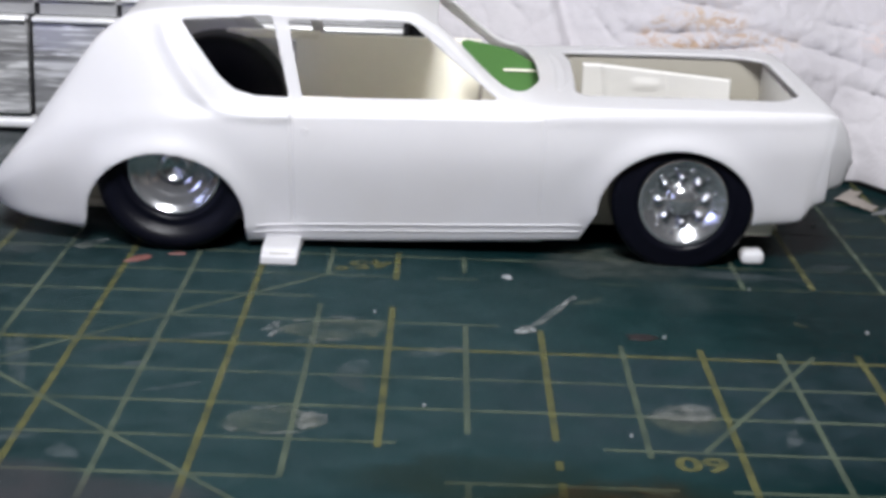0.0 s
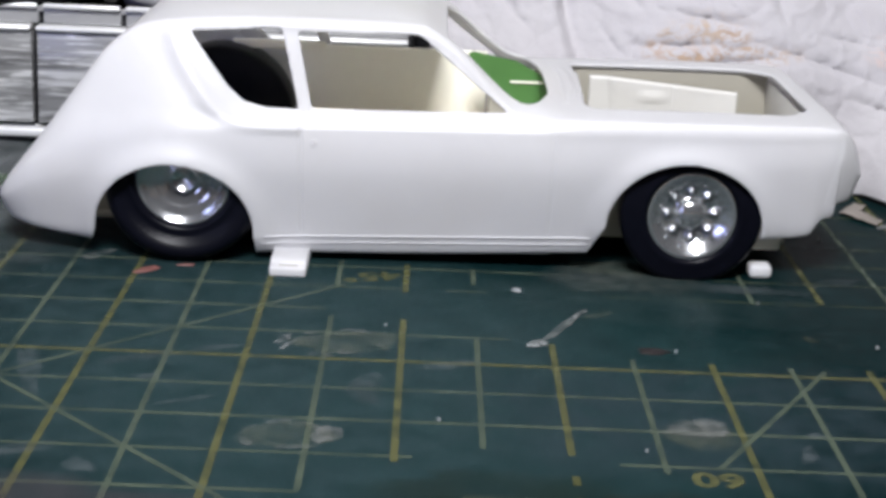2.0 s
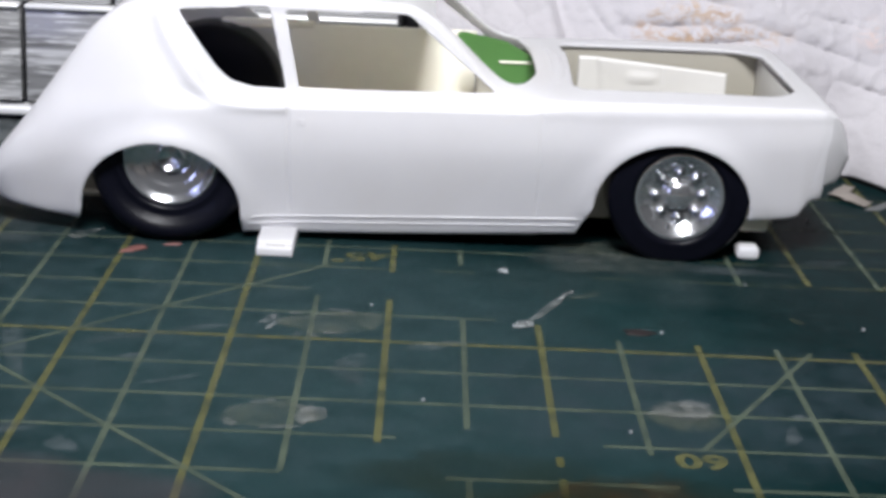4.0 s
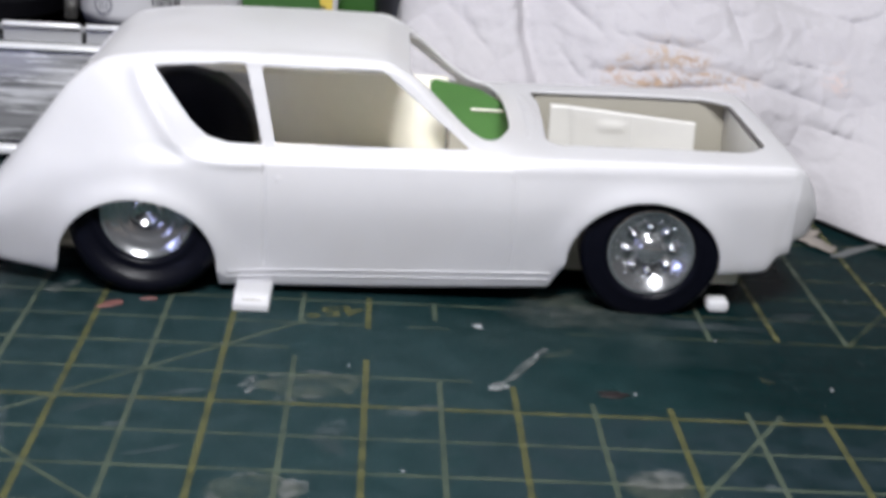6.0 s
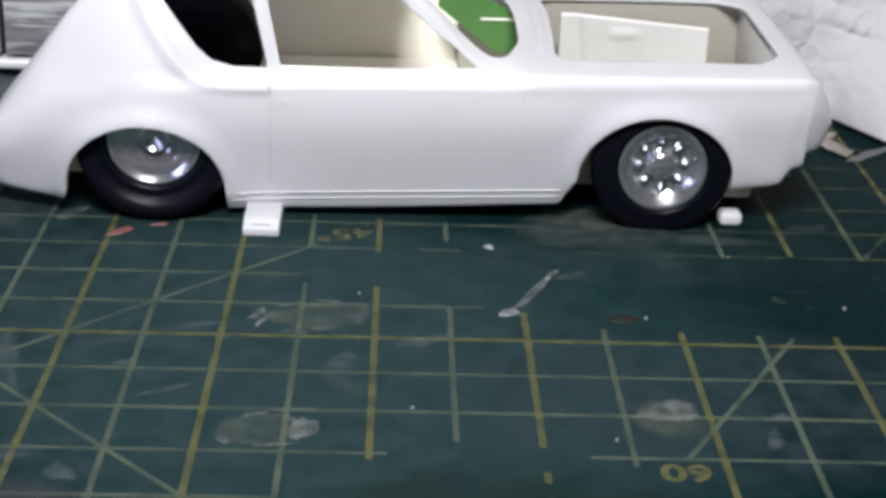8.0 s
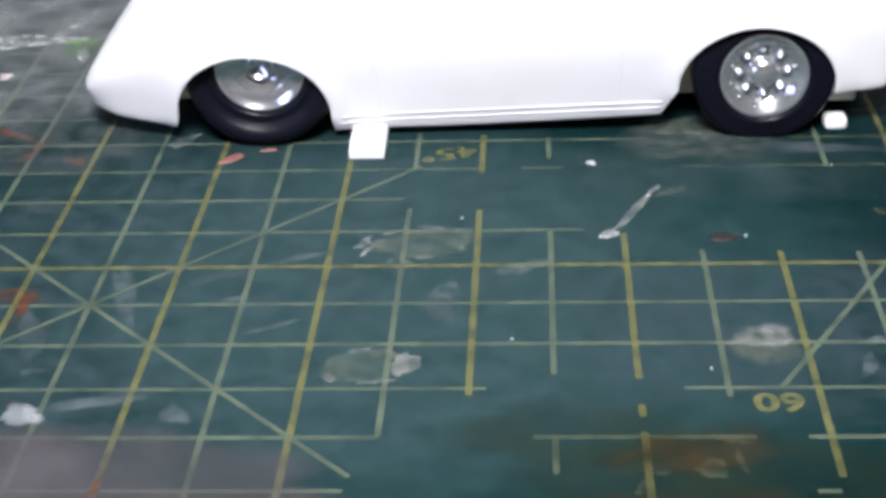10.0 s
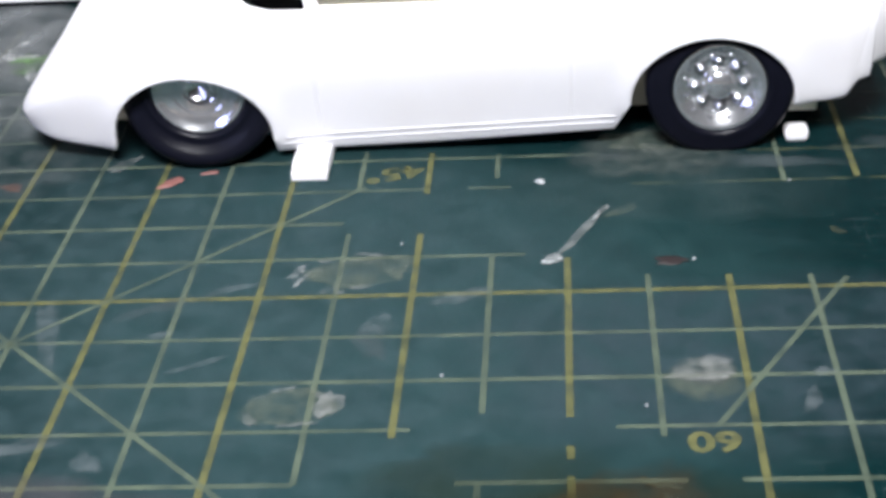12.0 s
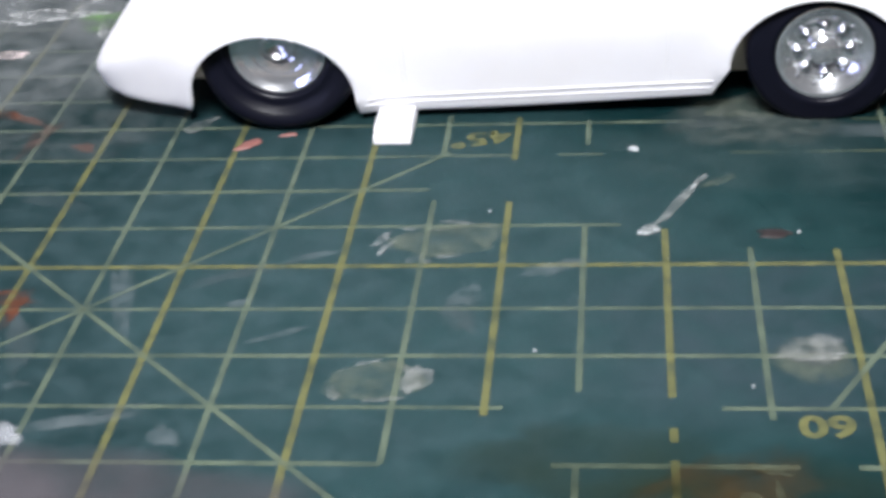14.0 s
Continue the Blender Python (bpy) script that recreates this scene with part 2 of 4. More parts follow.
bench = tagged(link("workbench", box_bm(-75, 75, -30, 55, -4, -0.32, 0.2), BENCH, smooth=False), "brown wooden workbench top under the mat", "workbench", kind="structure")
for x in (-70, 64):
    for y in (-26, 45):
        part("bench_leg", box_bm(x, x + 6, y, y + 6, -75, -4, 0.3), BENCH, bench, smooth=False)

C = 1.27  # half an inch: one cell of the printed grid
mat = thing("cutting_mat", "worn dark green cutting mat with yellow printed grid lines", "cutting mat")
part("sheet", box_bm(-26, 34, -13, 26, -0.32, 0.0, 0.04), MAT, mat, smooth=False)


def strip(name, a, b, width, height, material_):
    a, b = Vector((*a, 0)), Vector((*b, 0))
    d = (b - a).normalized()
    n = Vector((-d.y, d.x, 0)) * width / 2
    count = max(1, int((b - a).length / 1.5))
    verts, faces = [], []
    for k in range(count + 1):
        p = a.lerp(b, k / count)
        verts += [(p.x - n.x, p.y - n.y, height), (p.x + n.x, p.y + n.y, height)]
        if k:
            faces.append((2 * k - 2, 2 * k, 2 * k + 1, 2 * k - 1))
    return part(name, mesh_bm(verts, faces), material_, mat, smooth=False)


def col(i):
    """The column lines drift a little wider to the right of the middle."""
    return i * C * (1 + (0.03 if i > 0 else 0.0))


ROWS_X = {  # row: stretches of columns
    6: [(-16, -8.5), (3.6, 12)], 5: [(-16, -8.3), (3.5, 12)], 4: [(-16, 0.5), (2.6, 12)], 3: [(-16, -1.95), (-1.4, -0.8), (0.9, 12)], 2: [(-16, -3.1)], 1: [(-16, -0.55)],
    0: [(-16, 12)], -1: [(-16, 12)], -2: [(-16, 12)], -3: [(-16, -1.8), (0.5, 12)], -4: [(-16, -3), (-1.25, 1.2), (1.75, 12)],
    -5: [(-16, -3.3), (1.7, 1.95), (2.4, 12)], -6: [(-16, -3.6), (2.4, 12)], 7: [(-16, -9), (4, 12)], 8: [(-16, -9), (5, 12)]}
for j, spans in ROWS_X.items():
    for a, b in spans:
        strong = j % 2 == 0
        strip("grid_line", (col(a), j * C), (col(b), j * C), 0.12 if j == 0 else 0.105 if strong else 0.088, 0.004, PRINT if j == 0 else PRINT_FAINT if a > 0.6 and j > 2 else PRINT_PALE)
COLS_Y = {-3: [(-4, 1.7), (3, 4.3)], -2: [(-3.15, 1.65), (2.85, 4.2)], -1: [(-2.7, 0.95), (3.3, 4.1), (-4.7, -4)], 0: [(-2.8, 0.88), (-3.6, -3.35), (-6.5, -3.9)],
          1: [(-3.2, 0.4)], 2: [(-4.75, 0.35)], 3: [(-8, 0.3), (2.95, 9)], 4: [(-8, 0.3), (3.05, 10)], 5: [(-8, 0.3), (3.0, 10)]}
for i in range(-16, -3):
    COLS_Y[i] = [(-8, 10)]
for i in range(6, 12):
    COLS_Y[i] = [(-8, 0.3), (3, 10)]
for i, spans in COLS_Y.items():
    for a, b in spans:
        strip("grid_line", (col(i), a * C), (col(i), b * C), 0.112 if i % 2 == 0 else 0.096, 0.006, PRINT if i % 2 == 0 else PRINT_PALE)
for a, b in (((-14, 6), (-3.25, -4.75)), ((-13, -7), (-2.9, 3.1)), ((1.60, -3.0), (3.44, 0.22)), ((5.0, 2.95), (7.6, 7.2))):
    strip("diagonal_line", (col(a[0]), a[1] * C), (col(b[0]), b[1] * C), 0.092, 0.008, PRINT_FAINT if a[0] > 4 else PRINT_PALE)


def text_mesh(name, body, size, m, mat_, parent, bend=0.0, width_scale=1.0, bold=0.0, spacing=1.0):
    """Lettering as a flat mesh; bend: the radius of an upright round surface that it is wrapped on."""
    cu = bpy.data.curves.new(name, "FONT")
    cu.space_character = spacing
    cu.body, cu.size, cu.align_x, cu.align_y, cu.resolution_u, cu.offset = body, size * U, "CENTER", "CENTER", 3, bold * size * U
    tmp = bpy.data.objects.new(name, cu)
    me = bpy.data.meshes.new_from_object(tmp)
    bpy.data.objects.remove(tmp)
    for v in me.vertices:
        v.co.x *= width_scale
        if bend:
            a = v.co.x / (bend * U)
            v.co = Vector((bend * U * math.sin(a), v.co.y, bend * U * (math.cos(a) - 1)))
        v.co = m @ v.co
    me.materials.clear()
    me.materials.append(mat_)
    ob = new(name, me)
    ob.parent = parent
    return ob


text_mesh("lettering", "60", 0.66, pose(2.00 * U, -4.19 * U, 0.00010, 0, 0, 180), PRINT, mat, width_scale=1.15, bold=0.035)
text_mesh("lettering", "45\u00b0", 0.72, pose(-3.22 * U, 4.5 * U, 0.00010, 0, 0, 192), PRINT, mat, width_scale=1.15, bold=0.03)

# ---- model car ----
YC = 8.55  # the car's middle line


def curve(xs, ys):
    """A smooth curve through a few stations."""
    xs, ys = np.array(xs, float), np.array(ys, float)
    d = np.diff(ys) / np.diff(xs)
    m = np.zeros(len(xs))
    m[0], m[-1] = d[0], d[-1]
    for k in range(1, len(xs) - 1):
        m[k] = 0 if d[k - 1] * d[k] <= 0 else 2 * d[k - 1] * d[k] / (d[k - 1] + d[k])

    def f(x):
        x = np.clip(x, xs[0], xs[-1])
        k = np.clip(np.searchsorted(xs, x) - 1, 0, len(xs) - 2)
        h = xs[k + 1] - xs[k]
        t = (x - xs[k]) / h
        return ((1 + 2 * t) * (1 - t) ** 2 * ys[k] + t * (1 - t) ** 2 * h * m[k] + t * t * (3 - 2 * t) * ys[k + 1] + t * t * (t - 1) * h * m[k + 1])
    return f


half_width = curve([-10.62, -10.54, -10.3, -9.8, -8.9, -7.0, -5.5, -4, 0, 2.8, 4.5, 5.4, 5.62, 5.8, 6.13], [2.2, 2.7, 3.05, 3.34, 3.56, 3.81, 3.61, 3.55, 3.55, 3.57, 3.55, 3.48, 3.43, 3.32, 3.05])
low_edge = curve([-10.62, -10.3, -9.65, -8.6, -5.44, 0.89, 2, 4.1, 4.65, 5.16, 5.37, 5.42, 5.61, 5.65, 5.92, 6.02, 6.13], [0.80, 0.57, 0.44, 0.34, 0.19, 0.40, 0.51, 0.84, 0.88, 0.95, 1.22, 1.27, 1.33, 1.57, 1.61, 1.73, 2.05])
shoulder = curve([-10.62, -10.3, -9.7, -8.5, -7, -5.5, -3, 0, 5.2, 5.55, 5.72, 5.87, 6.02, 6.13], [0.94, 1.30, 1.84, 2.3, 2.52, 2.62, 2.72, 2.78, 2.93, 2.92, 2.85, 2.72, 2.48, 2.12])
belt_z = curve([-10.62, -10.3, -9.7, -8.8, -7, -5, -0.4, 0.4, 5.2, 5.55, 5.72, 5.87, 6.02, 6.13], [0.98, 1.36, 2.0, 2.7, 2.98, 2.9, 2.95, 3.01, 3.08, 3.05, 2.98, 2.82, 2.54, 2.14])
belt_in = curve([-10.62, -9, -7, -5, -0.5, 0.6, 5.9], [0.1, 0.24, 0.26, 0.32, 0.30, 0.14, 0.12])
edge_z = curve([-10.62, -10.3, -9.68, -9.05, -8.3, -7.7, -7.1, -6.2, -5, -2.45, -2.0, -0.3, 0.3, 5.2, 5.55, 5.72, 5.87, 6.02, 6.13], [1.02, 1.42, 2.2, 3.05, 3.98, 4.37, 4.47, 4.53, 4.55, 4.53, 4.33, 3.06, 3.06, 3.11, 3.08, 3.01, 2.86, 2.58, 2.16])
edge_w = curve([-10.62, -10.3, -9.7, -8.5, -7.5, -6, -3, -2.3, -0.3, 0.5, 5.0, 5.92], [2.05, 2.8, 2.9, 2.88, 2.78, 2.72, 2.72, 2.72, 3.12, 3.2, 3.05, 2.6])
top_z = curve([-10.62, -10.3, -9.6, -8.9, -8.2, -7.6, -6.4, -4.3, -3, -2.45, -2.1, -1.0, 0.15, 0.5, 3, 5.2, 5.55, 5.72, 5.87, 6.02, 6.13], [1.06, 1.53, 2.42, 3.36, 4.16, 4.47, 4.66, 4.73, 4.72, 4.62, 4.45, 3.84, 3.18, 3.13, 3.16, 3.13, 3.10, 3.04, 2.90, 2.60, 2.18])


tuck = curve([-10.62, -8.8, -5.4, 0.8, 4.2, 6.13], [0.25, 0.46, 0.57, 0.57, 0.35, 0.1])


def section(x, n=110):
    """Half of the body's outline across at x: distances from the middle line and heights, from the sill up to the middle."""
    wm, zb, zs = half_width(x), low_edge(x), shoulder(x)
    we, ze, zt = edge_w(x), edge_z(x), top_z(x)
    pts = [(wm - 0.34 - 0.40 * tuck(x), zb + 0.02), (wm - 0.14 - 0.40 * tuck(x), zb), (wm - 0.05 - 0.30 * tuck(x), zb + 0.22 * (zs - zb)), (wm, zb + 0.68 * (zs - zb)), (wm - 0.05, zs),
           (wm - belt_in(x), belt_z(x)), (we, ze), (we * 0.80, ze + 0.55 * (zt - ze)), (we * 0.42, ze + 0.92 * (zt - ze)), (0, zt)]
    share = [0.05, 0.09, 0.15, 0.15, 0.07, 0.17, 0.10, 0.12, 0.10]
    out = []
    p = [Vector(q) for q in pts]
    p = [2 * p[0] - p[1]] + p + [Vector((-p[-2].x, p[-2].y))]
    for k in range(9):
        a, b, c, d = p[k], p[k + 1], p[k + 2], p[k + 3]
        m1, m2 = (c - a) * 0.5, (d - b) * 0.5
        lim = 1.0 * (c - b).length
        m1 = m1 * min(1, lim / max(m1.length, 1e-6))
        m2 = m2 * min(1, lim / max(m2.length, 1e-6))
        steps = max(3, round(share[k] * n))
        for s in range(steps):
            t = s / steps
            out.append((2 * t**3 - 3 * t * t + 1) * b + (t**3 - 2 * t * t + t) * m1 + (3 * t * t - 2 * t**3) * c + (t**3 - t * t) * m2)
    out.append(Vector((0, zt)))
    return np.array(out)


ARCH_REAR, ARCH_FRONT = (-7.03, 0.56, 1.52, 1.43), (2.74, 1.00, 1.50, 1.32)


def flare(x, z):
    """How far the fenders swell round the wheel openings."""
    d = 0
    for (cx, cz, rx, rz), amount in ((ARCH_REAR, 0.14), (ARCH_FRONT, 0.10)):
        r = np.hypot((x - cx) / rx, (z - cz) / rz)
        d = d + amount * np.exp(-(((r - 1.0) / 0.20) ** 2)) * np.clip((z - cz + 0.6) / 0.5, 0, 1)
    return d


def groove(x, z):
    """Shut lines of the door and the front panel."""
    d = 0.02 * np.exp(-(((x + 4.62 + 0.02 * (z - 2)) / 0.03) ** 2)) * (z > 0.65) * (z < 2.95)
    return d + 0.012 * np.exp(-(((x - 0.12 - 0.05 * np.sin(z)) / 0.03) ** 2)) * (z > 0.75) * (z < 2.9) + 0.005 * np.exp(-(((x - 5.50 - 0.19 * (z - 2.3)) / 0.04) ** 2)) * (z > 1.6)


def side_w(x, z):
    """The distance of the body's side from the middle line at a place along it and a height."""
    s = section(x)
    k = int(np.argmax(s[:, 1] >= z)) if (s[:, 1] >= z).any() else len(s) - 1
    k = max(k, 3)
    a, b = s[k - 1], s[k]
    t = 0 if b[1] == a[1] else (z - a[1]) / (b[1] - a[1])
    return float(a[0] + np.clip(t, 0, 1) * (b[0] - a[0]) + flare(x, z))


def poly_sd(px, pz, poly):
    """Signed distance to a closed outline, negative inside."""
    poly = np.array(poly, float)
    d = np.full(px.shape, 1e9)
    inside = np.zeros(px.shape, bool)
    for a, b in zip(poly, np.roll(poly, -1, 0)):
        e = b - a
        wx, wz = px - a[0], pz - a[1]
        t = np.clip((wx * e[0] + wz * e[1]) / (e @ e), 0, 1)
        d = np.minimum(d, np.hypot(wx - t * e[0], wz - t * e[1]))
        cond = ((a[1] > pz) != (b[1] > pz)) & (px < (b[0] - a[0]) * (pz - a[1]) / (b[1] - a[1] + 1e-12) + a[0])
        inside ^= cond
    return np.where(inside, -d, d)


def rounded(poly, r):
    """An outline with its corners cut round."""
    out, n = [], len(poly)
    for k in range(n):
        a, b, c = (Vector(poly[(k + o) % n]) for o in (-1, 0, 1))
        u, v = (a - b), (c - b)
        rr = min(r, 0.45 * u.length, 0.45 * v.length)
        p, q = b + u.normalized() * rr, b + v.normalized() * rr
        for s in range(5):
            t = s / 4
            out.append(tuple(p * (1 - t) ** 2 + b * 2 * t * (1 - t) + q * t * t))
    return out


QUARTER = rounded([(-6.80, 4.35), (-5.08, 4.47), (-4.70, 3.00), (-5.34, 3.02), (-5.74, 3.13), (-6.02, 3.37)], 0.07)
DOOR_WINDOW = rounded([(-4.78, 4.42), (-2.44, 4.43), (-0.74, 3.08), (-4.46, 3.01)], 0.07)
SCREEN = rounded([(-1.92, -2.35), (-0.22, -2.80), (0.12, -1.5), (0.16, 0), (0.14, 1.5), (-0.22, 2.90), (-1.94, 2.46)], 0.5)
HATCH = rounded([(-9.4, -1.9), (-8.1, -1.8), (-8.1, 1.8), (-9.4, 1.9)], 0.25)
BAY = rounded([(0.80, -2.05), (0.90, -2.38), (4.75, -2.38), (5.25, -1.9), (5.25, 1.9), (4.75, 2.55), (0.95, 2.55), (0.80, 2.2), (0.86, 0.4), (0.90, -1.0)], 0.22)


def clip_sheet(P, S):
    """The part of a sheet of points where S is over 0, with its edge cut clean between the points."""
    nx, ns = S.shape
    S = np.where(np.abs(S) < 1e-4, 1e-4, S)
    verts, faces, at = [], [], {}

    def vert(i, j):
        if (i, j) not in at:
            at[i, j] = len(verts)
            verts.append(tuple(P[i, j]))
        return at[i, j]

    def cut(a, b):
        key = (min(a, b), max(a, b))
        if key not in at:
            (i, j), (k, l) = key
            t = S[i, j] / (S[i, j] - S[k, l])
            at[key] = len(verts)
            verts.append(tuple(P[i, j] + t * (P[k, l] - P[i, j])))
        return at[key]

    for i in range(nx - 1):
        for j in range(ns - 1):
            ring = [(i, j), (i + 1, j), (i + 1, j + 1), (i, j + 1)]
            keep = [S[c] > 0 for c in ring]
            if not any(keep):
                continue
            face = []
            for k in range(4):
                a, b = ring[k], ring[(k + 1) % 4]
                if keep[k]:
                    face.append(vert(*a))
                if keep[k] != keep[(k + 1) % 4]:
                    face.append(cut(a, b))
            if len(set(face)) > 2:
                faces.append(face)
    return verts, faces


car = thing("model_car", "white unpainted plastic model car body with black slick tyres", "model car")


def smooth_path(pts, n=10):
    out = []
    p = [Vector(q) for q in pts]
    p = [2 * p[0] - p[1]] + p + [2 * p[-1] - p[-2]]
    for k in range(1, len(p) - 2):
        for s_ in range(n):
            t = s_ / n
            a, b, c, d = p[k - 1], p[k], p[k + 1], p[k + 2]
            out.append(tuple(0.5 * (2 * b + (c - a) * t + (2 * a - 5 * b + 4 * c - d) * t * t + (3 * b - a - 3 * c + d) * t**3)))
    return out + [tuple(p[-2])]


MOULDINGS = [  # path along the side, height, half breadth
    (smooth_path([(-7.12, 4.26), (-6.98, 3.95), (-6.62, 3.42), (-6.25, 3.0), (-5.85, 2.80), (-5.3, 2.74), (-4.72, 2.74)]), 0.095, 0.13),
    ([(-4.72, 2.74), (0.05, 2.79), (5.45, 2.94)], 0.018, 0.11),
    ([(x, float(edge_z(x)) - 0.05) for x in np.linspace(-7.05, -0.4, 30)], 0.04, 0.06)]


def relief(x, z):
    """The height of the raised mouldings on the side."""
    out = np.zeros(x.shape)
    for path, height, breadth in MOULDINGS:
        d = np.full(x.shape, 1e9)
        for a, b in zip(path[:-1], path[1:]):
            e = np.subtract(b, a)
            t = np.clip(((x - a[0]) * e[0] + (z - a[1]) * e[1]) / (e @ e), 0, 1)
            d = np.minimum(d, np.hypot(x - a[0] - t * e[0], z - a[1] - t * e[1]))
        out = np.maximum(out, height * np.exp(-((d / breadth) ** 2)))
    return out


def build_body():
    xs = np.unique(np.round(np.concatenate([np.linspace(-10.62, -9.6, 30), np.linspace(-9.6, 5.0, 190), np.linspace(5.0, 6.13, 68),
                                            *[np.linspace(c - 0.14, c + 0.14, 15) for c in (-4.62, 0.12, 5.54)]]), 4))
    half = np.array([section(x) for x in xs])
    W, Z = half[..., 0].copy(), half[..., 1]
    X = np.repeat(xs[:, None], W.shape[1], 1)
    on_side = np.clip((W - 1.5) / 1.0, 0, 1)
    W += (flare(X, Z) - groove(X, Z) + relief(X, Z)) * on_side * (W > 0.01)
    W2 = np.concatenate([W, -W[:, -2::-1]], 1)
    Z2 = np.concatenate([Z, Z[:, -2::-1]], 1)
    X2 = np.repeat(xs[:, None], W2.shape[1], 1)
    P = np.stack([X2, YC - W2, Z2], -1)
    S = np.full(X2.shape, 1e3)
    side = np.abs(W2) > 2.2
    for cx, cz, rx, rz in (ARCH_REAR, ARCH_FRONT):
        lean = np.where(X2 < cx, 0.5 if cx > 0 else 0.35, -0.1 if cx < 0 else 0.0)
        XL = X2 + lean * np.maximum(cz - Z2, 0)
        S = np.where(side, np.minimum(S, (np.hypot((XL - cx) / rx, (np.maximum(Z2, cz) - cz) / rz) - 1) * min(rx, rz)), S)
    for poly in (QUARTER, DOOR_WINDOW):
        S = np.where(side & (Z2 > 2.8) & (Z2 < edge_z(X2) + 0.02), np.minimum(S, poly_sd(X2, Z2, poly)), S)
    top = Z2 > edge_z(X2) + 0.015
    S = np.where(top | (np.abs(W2) < 2.95), np.minimum(S, poly_sd(X2, W2, SCREEN)), S)
    S = np.minimum(S, np.where(Z2 > 2.0, poly_sd(X2, W2, HATCH), 1e3))
    S = np.minimum(S, np.where(Z2 > 2.6, poly_sd(X2, W2, BAY), 1e3))
    bm = mesh_bm(*clip_sheet(P, S))
    ob = part("body", bm, STYRENE, car, "glossy white bare plastic body shell")
    mod = ob.modifiers.new("wall", "SOLIDIFY")
    mod.thickness, mod.offset = 0.07 * U, -1
    return ob


build_body()


def cap(name, x, mat_):
    s = section(x)
    ring = [(x, YC - w, z) for w, z in s] + [(x, YC + w, z) for w, z in s[-2::-1]]
    return part(name, mesh_bm(ring, [tuple(range(len(ring)))]), mat_, car, smooth=False)


cap("front_panel", 6.11, STYRENE)
cap("rear_panel", -10.60, STYRENE)


def bead(name, points, r, sides=(1, -1)):
    for side in sides:
        pts = [(x, YC - side * (side_w(x, z) + 0.01), z) for x, z in points]
        part(name, tube_bm(pts, r), STYRENE, car)


def along(a, b, n):
    return [(a[0] + (b[0] - a[0]) * k / n, a[1] + (b[1] - a[1]) * k / n) for k in range(n + 1)]


bead("sill_moulding", along((-5.30, 0.51), (0.95, 0.71), 40), 0.018)
bead("sill_moulding", along((-5.36, 0.37), (0.92, 0.57), 40), 0.012)
for side in (1, -1):
    w_ = side_w(-4.38, 2.42)
    part("door_button", lathe_bm([(0.0, -side * 0.016), (0.035, -side * 0.013), (0.05, side * 0.006), (0.06, -side * 0.010), (0.078, -side * 0.008), (0.09, side * 0.015)], 20, "y", (-4.38, YC - side * w_, 2.42)), STYRENE, car, "small round door push button")

# floor pan, firewall, radiator wall and engine block
part("floor_pan", box_bm(-9.4, 5.0, YC - 2.1, YC + 2.1, 0.40, 0.50, 0.03), OLIVE, car, "grey plastic chassis floor")
# Added pale floor, raised to bounce light onto the far cabin wall.
part("bounce_floor", box_bm(-5.3, 0.55, YC - 2.85, YC + 2.85, 1.42, 1.52, 0.03), CREAM, car, "added cream floor that bounces light into the cabin")
rail = box_bm(-3.2, 0.25, YC - 2.95, YC - 2.3, 0.0, 0.30, 0.05)
for v in rail.verts:
    v.co.z += (0.135 + 0.033 * (v.co.x / U + 3.2)) * U
part("floor_rail", rail, STYRENE, car)
part("wheel_tub", box_bm(-8.9, -5.3, 6.69, 6.75, 0.5, 1.75, 0.02), OLIVE, car)
part("wheel_tub", box_bm(1.2, 4.6, 6.05, 6.11, 0.55, 2.3, 0.02), OLIVE, car)
part("front_valance", box_bm(4.0, 4.75, 5.65, 11.4, 0.50, 1.05, 0.06), CREAM, car)
part("quarter_trim", box_bm(-6.7, -4.6, 11.45, 11.6, 3.06, 3.26, 0.03), CREAM, car)
part("firewall", box_bm(0.60, 0.72, YC - 2.9, YC + 2.9, 0.5, 3.02, 0.04), OLIVE, car)
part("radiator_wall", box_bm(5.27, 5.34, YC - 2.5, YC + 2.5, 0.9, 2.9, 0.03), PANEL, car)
part("inner_fender", box_bm(0.8, 5.3, 5.78, 5.88, 1.9, 2.9, 0.03), OLIVE, car)
part("inner_fender", box_bm(0.8, 5.3, 11.0, 11.1, 1.2, 3.0, 0.03), OLIVE, car)


part("cowl_ridge", tube_bm(smooth_path([(0.55, 10.3, 2.92), (0.60, 9.6, 2.96), (0.62, 8.6, 2.965), (0.58, 7.4, 2.955), (0.46, 6.4, 2.90)]), 0.22, 20), STYRENE, car)


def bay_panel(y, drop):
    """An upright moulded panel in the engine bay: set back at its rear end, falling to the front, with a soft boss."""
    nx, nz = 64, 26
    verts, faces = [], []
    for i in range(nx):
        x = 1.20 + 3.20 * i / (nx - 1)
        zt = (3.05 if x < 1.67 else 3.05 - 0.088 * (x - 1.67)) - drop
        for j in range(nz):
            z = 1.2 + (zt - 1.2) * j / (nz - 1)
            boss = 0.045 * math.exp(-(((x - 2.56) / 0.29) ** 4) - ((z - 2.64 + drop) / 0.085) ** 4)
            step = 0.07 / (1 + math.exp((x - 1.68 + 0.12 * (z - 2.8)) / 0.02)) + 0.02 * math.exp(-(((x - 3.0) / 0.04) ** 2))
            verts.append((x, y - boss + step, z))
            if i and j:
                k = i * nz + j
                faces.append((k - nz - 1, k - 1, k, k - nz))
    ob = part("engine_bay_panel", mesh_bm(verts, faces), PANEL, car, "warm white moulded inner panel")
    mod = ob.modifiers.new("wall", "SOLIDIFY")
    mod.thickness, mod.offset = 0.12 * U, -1


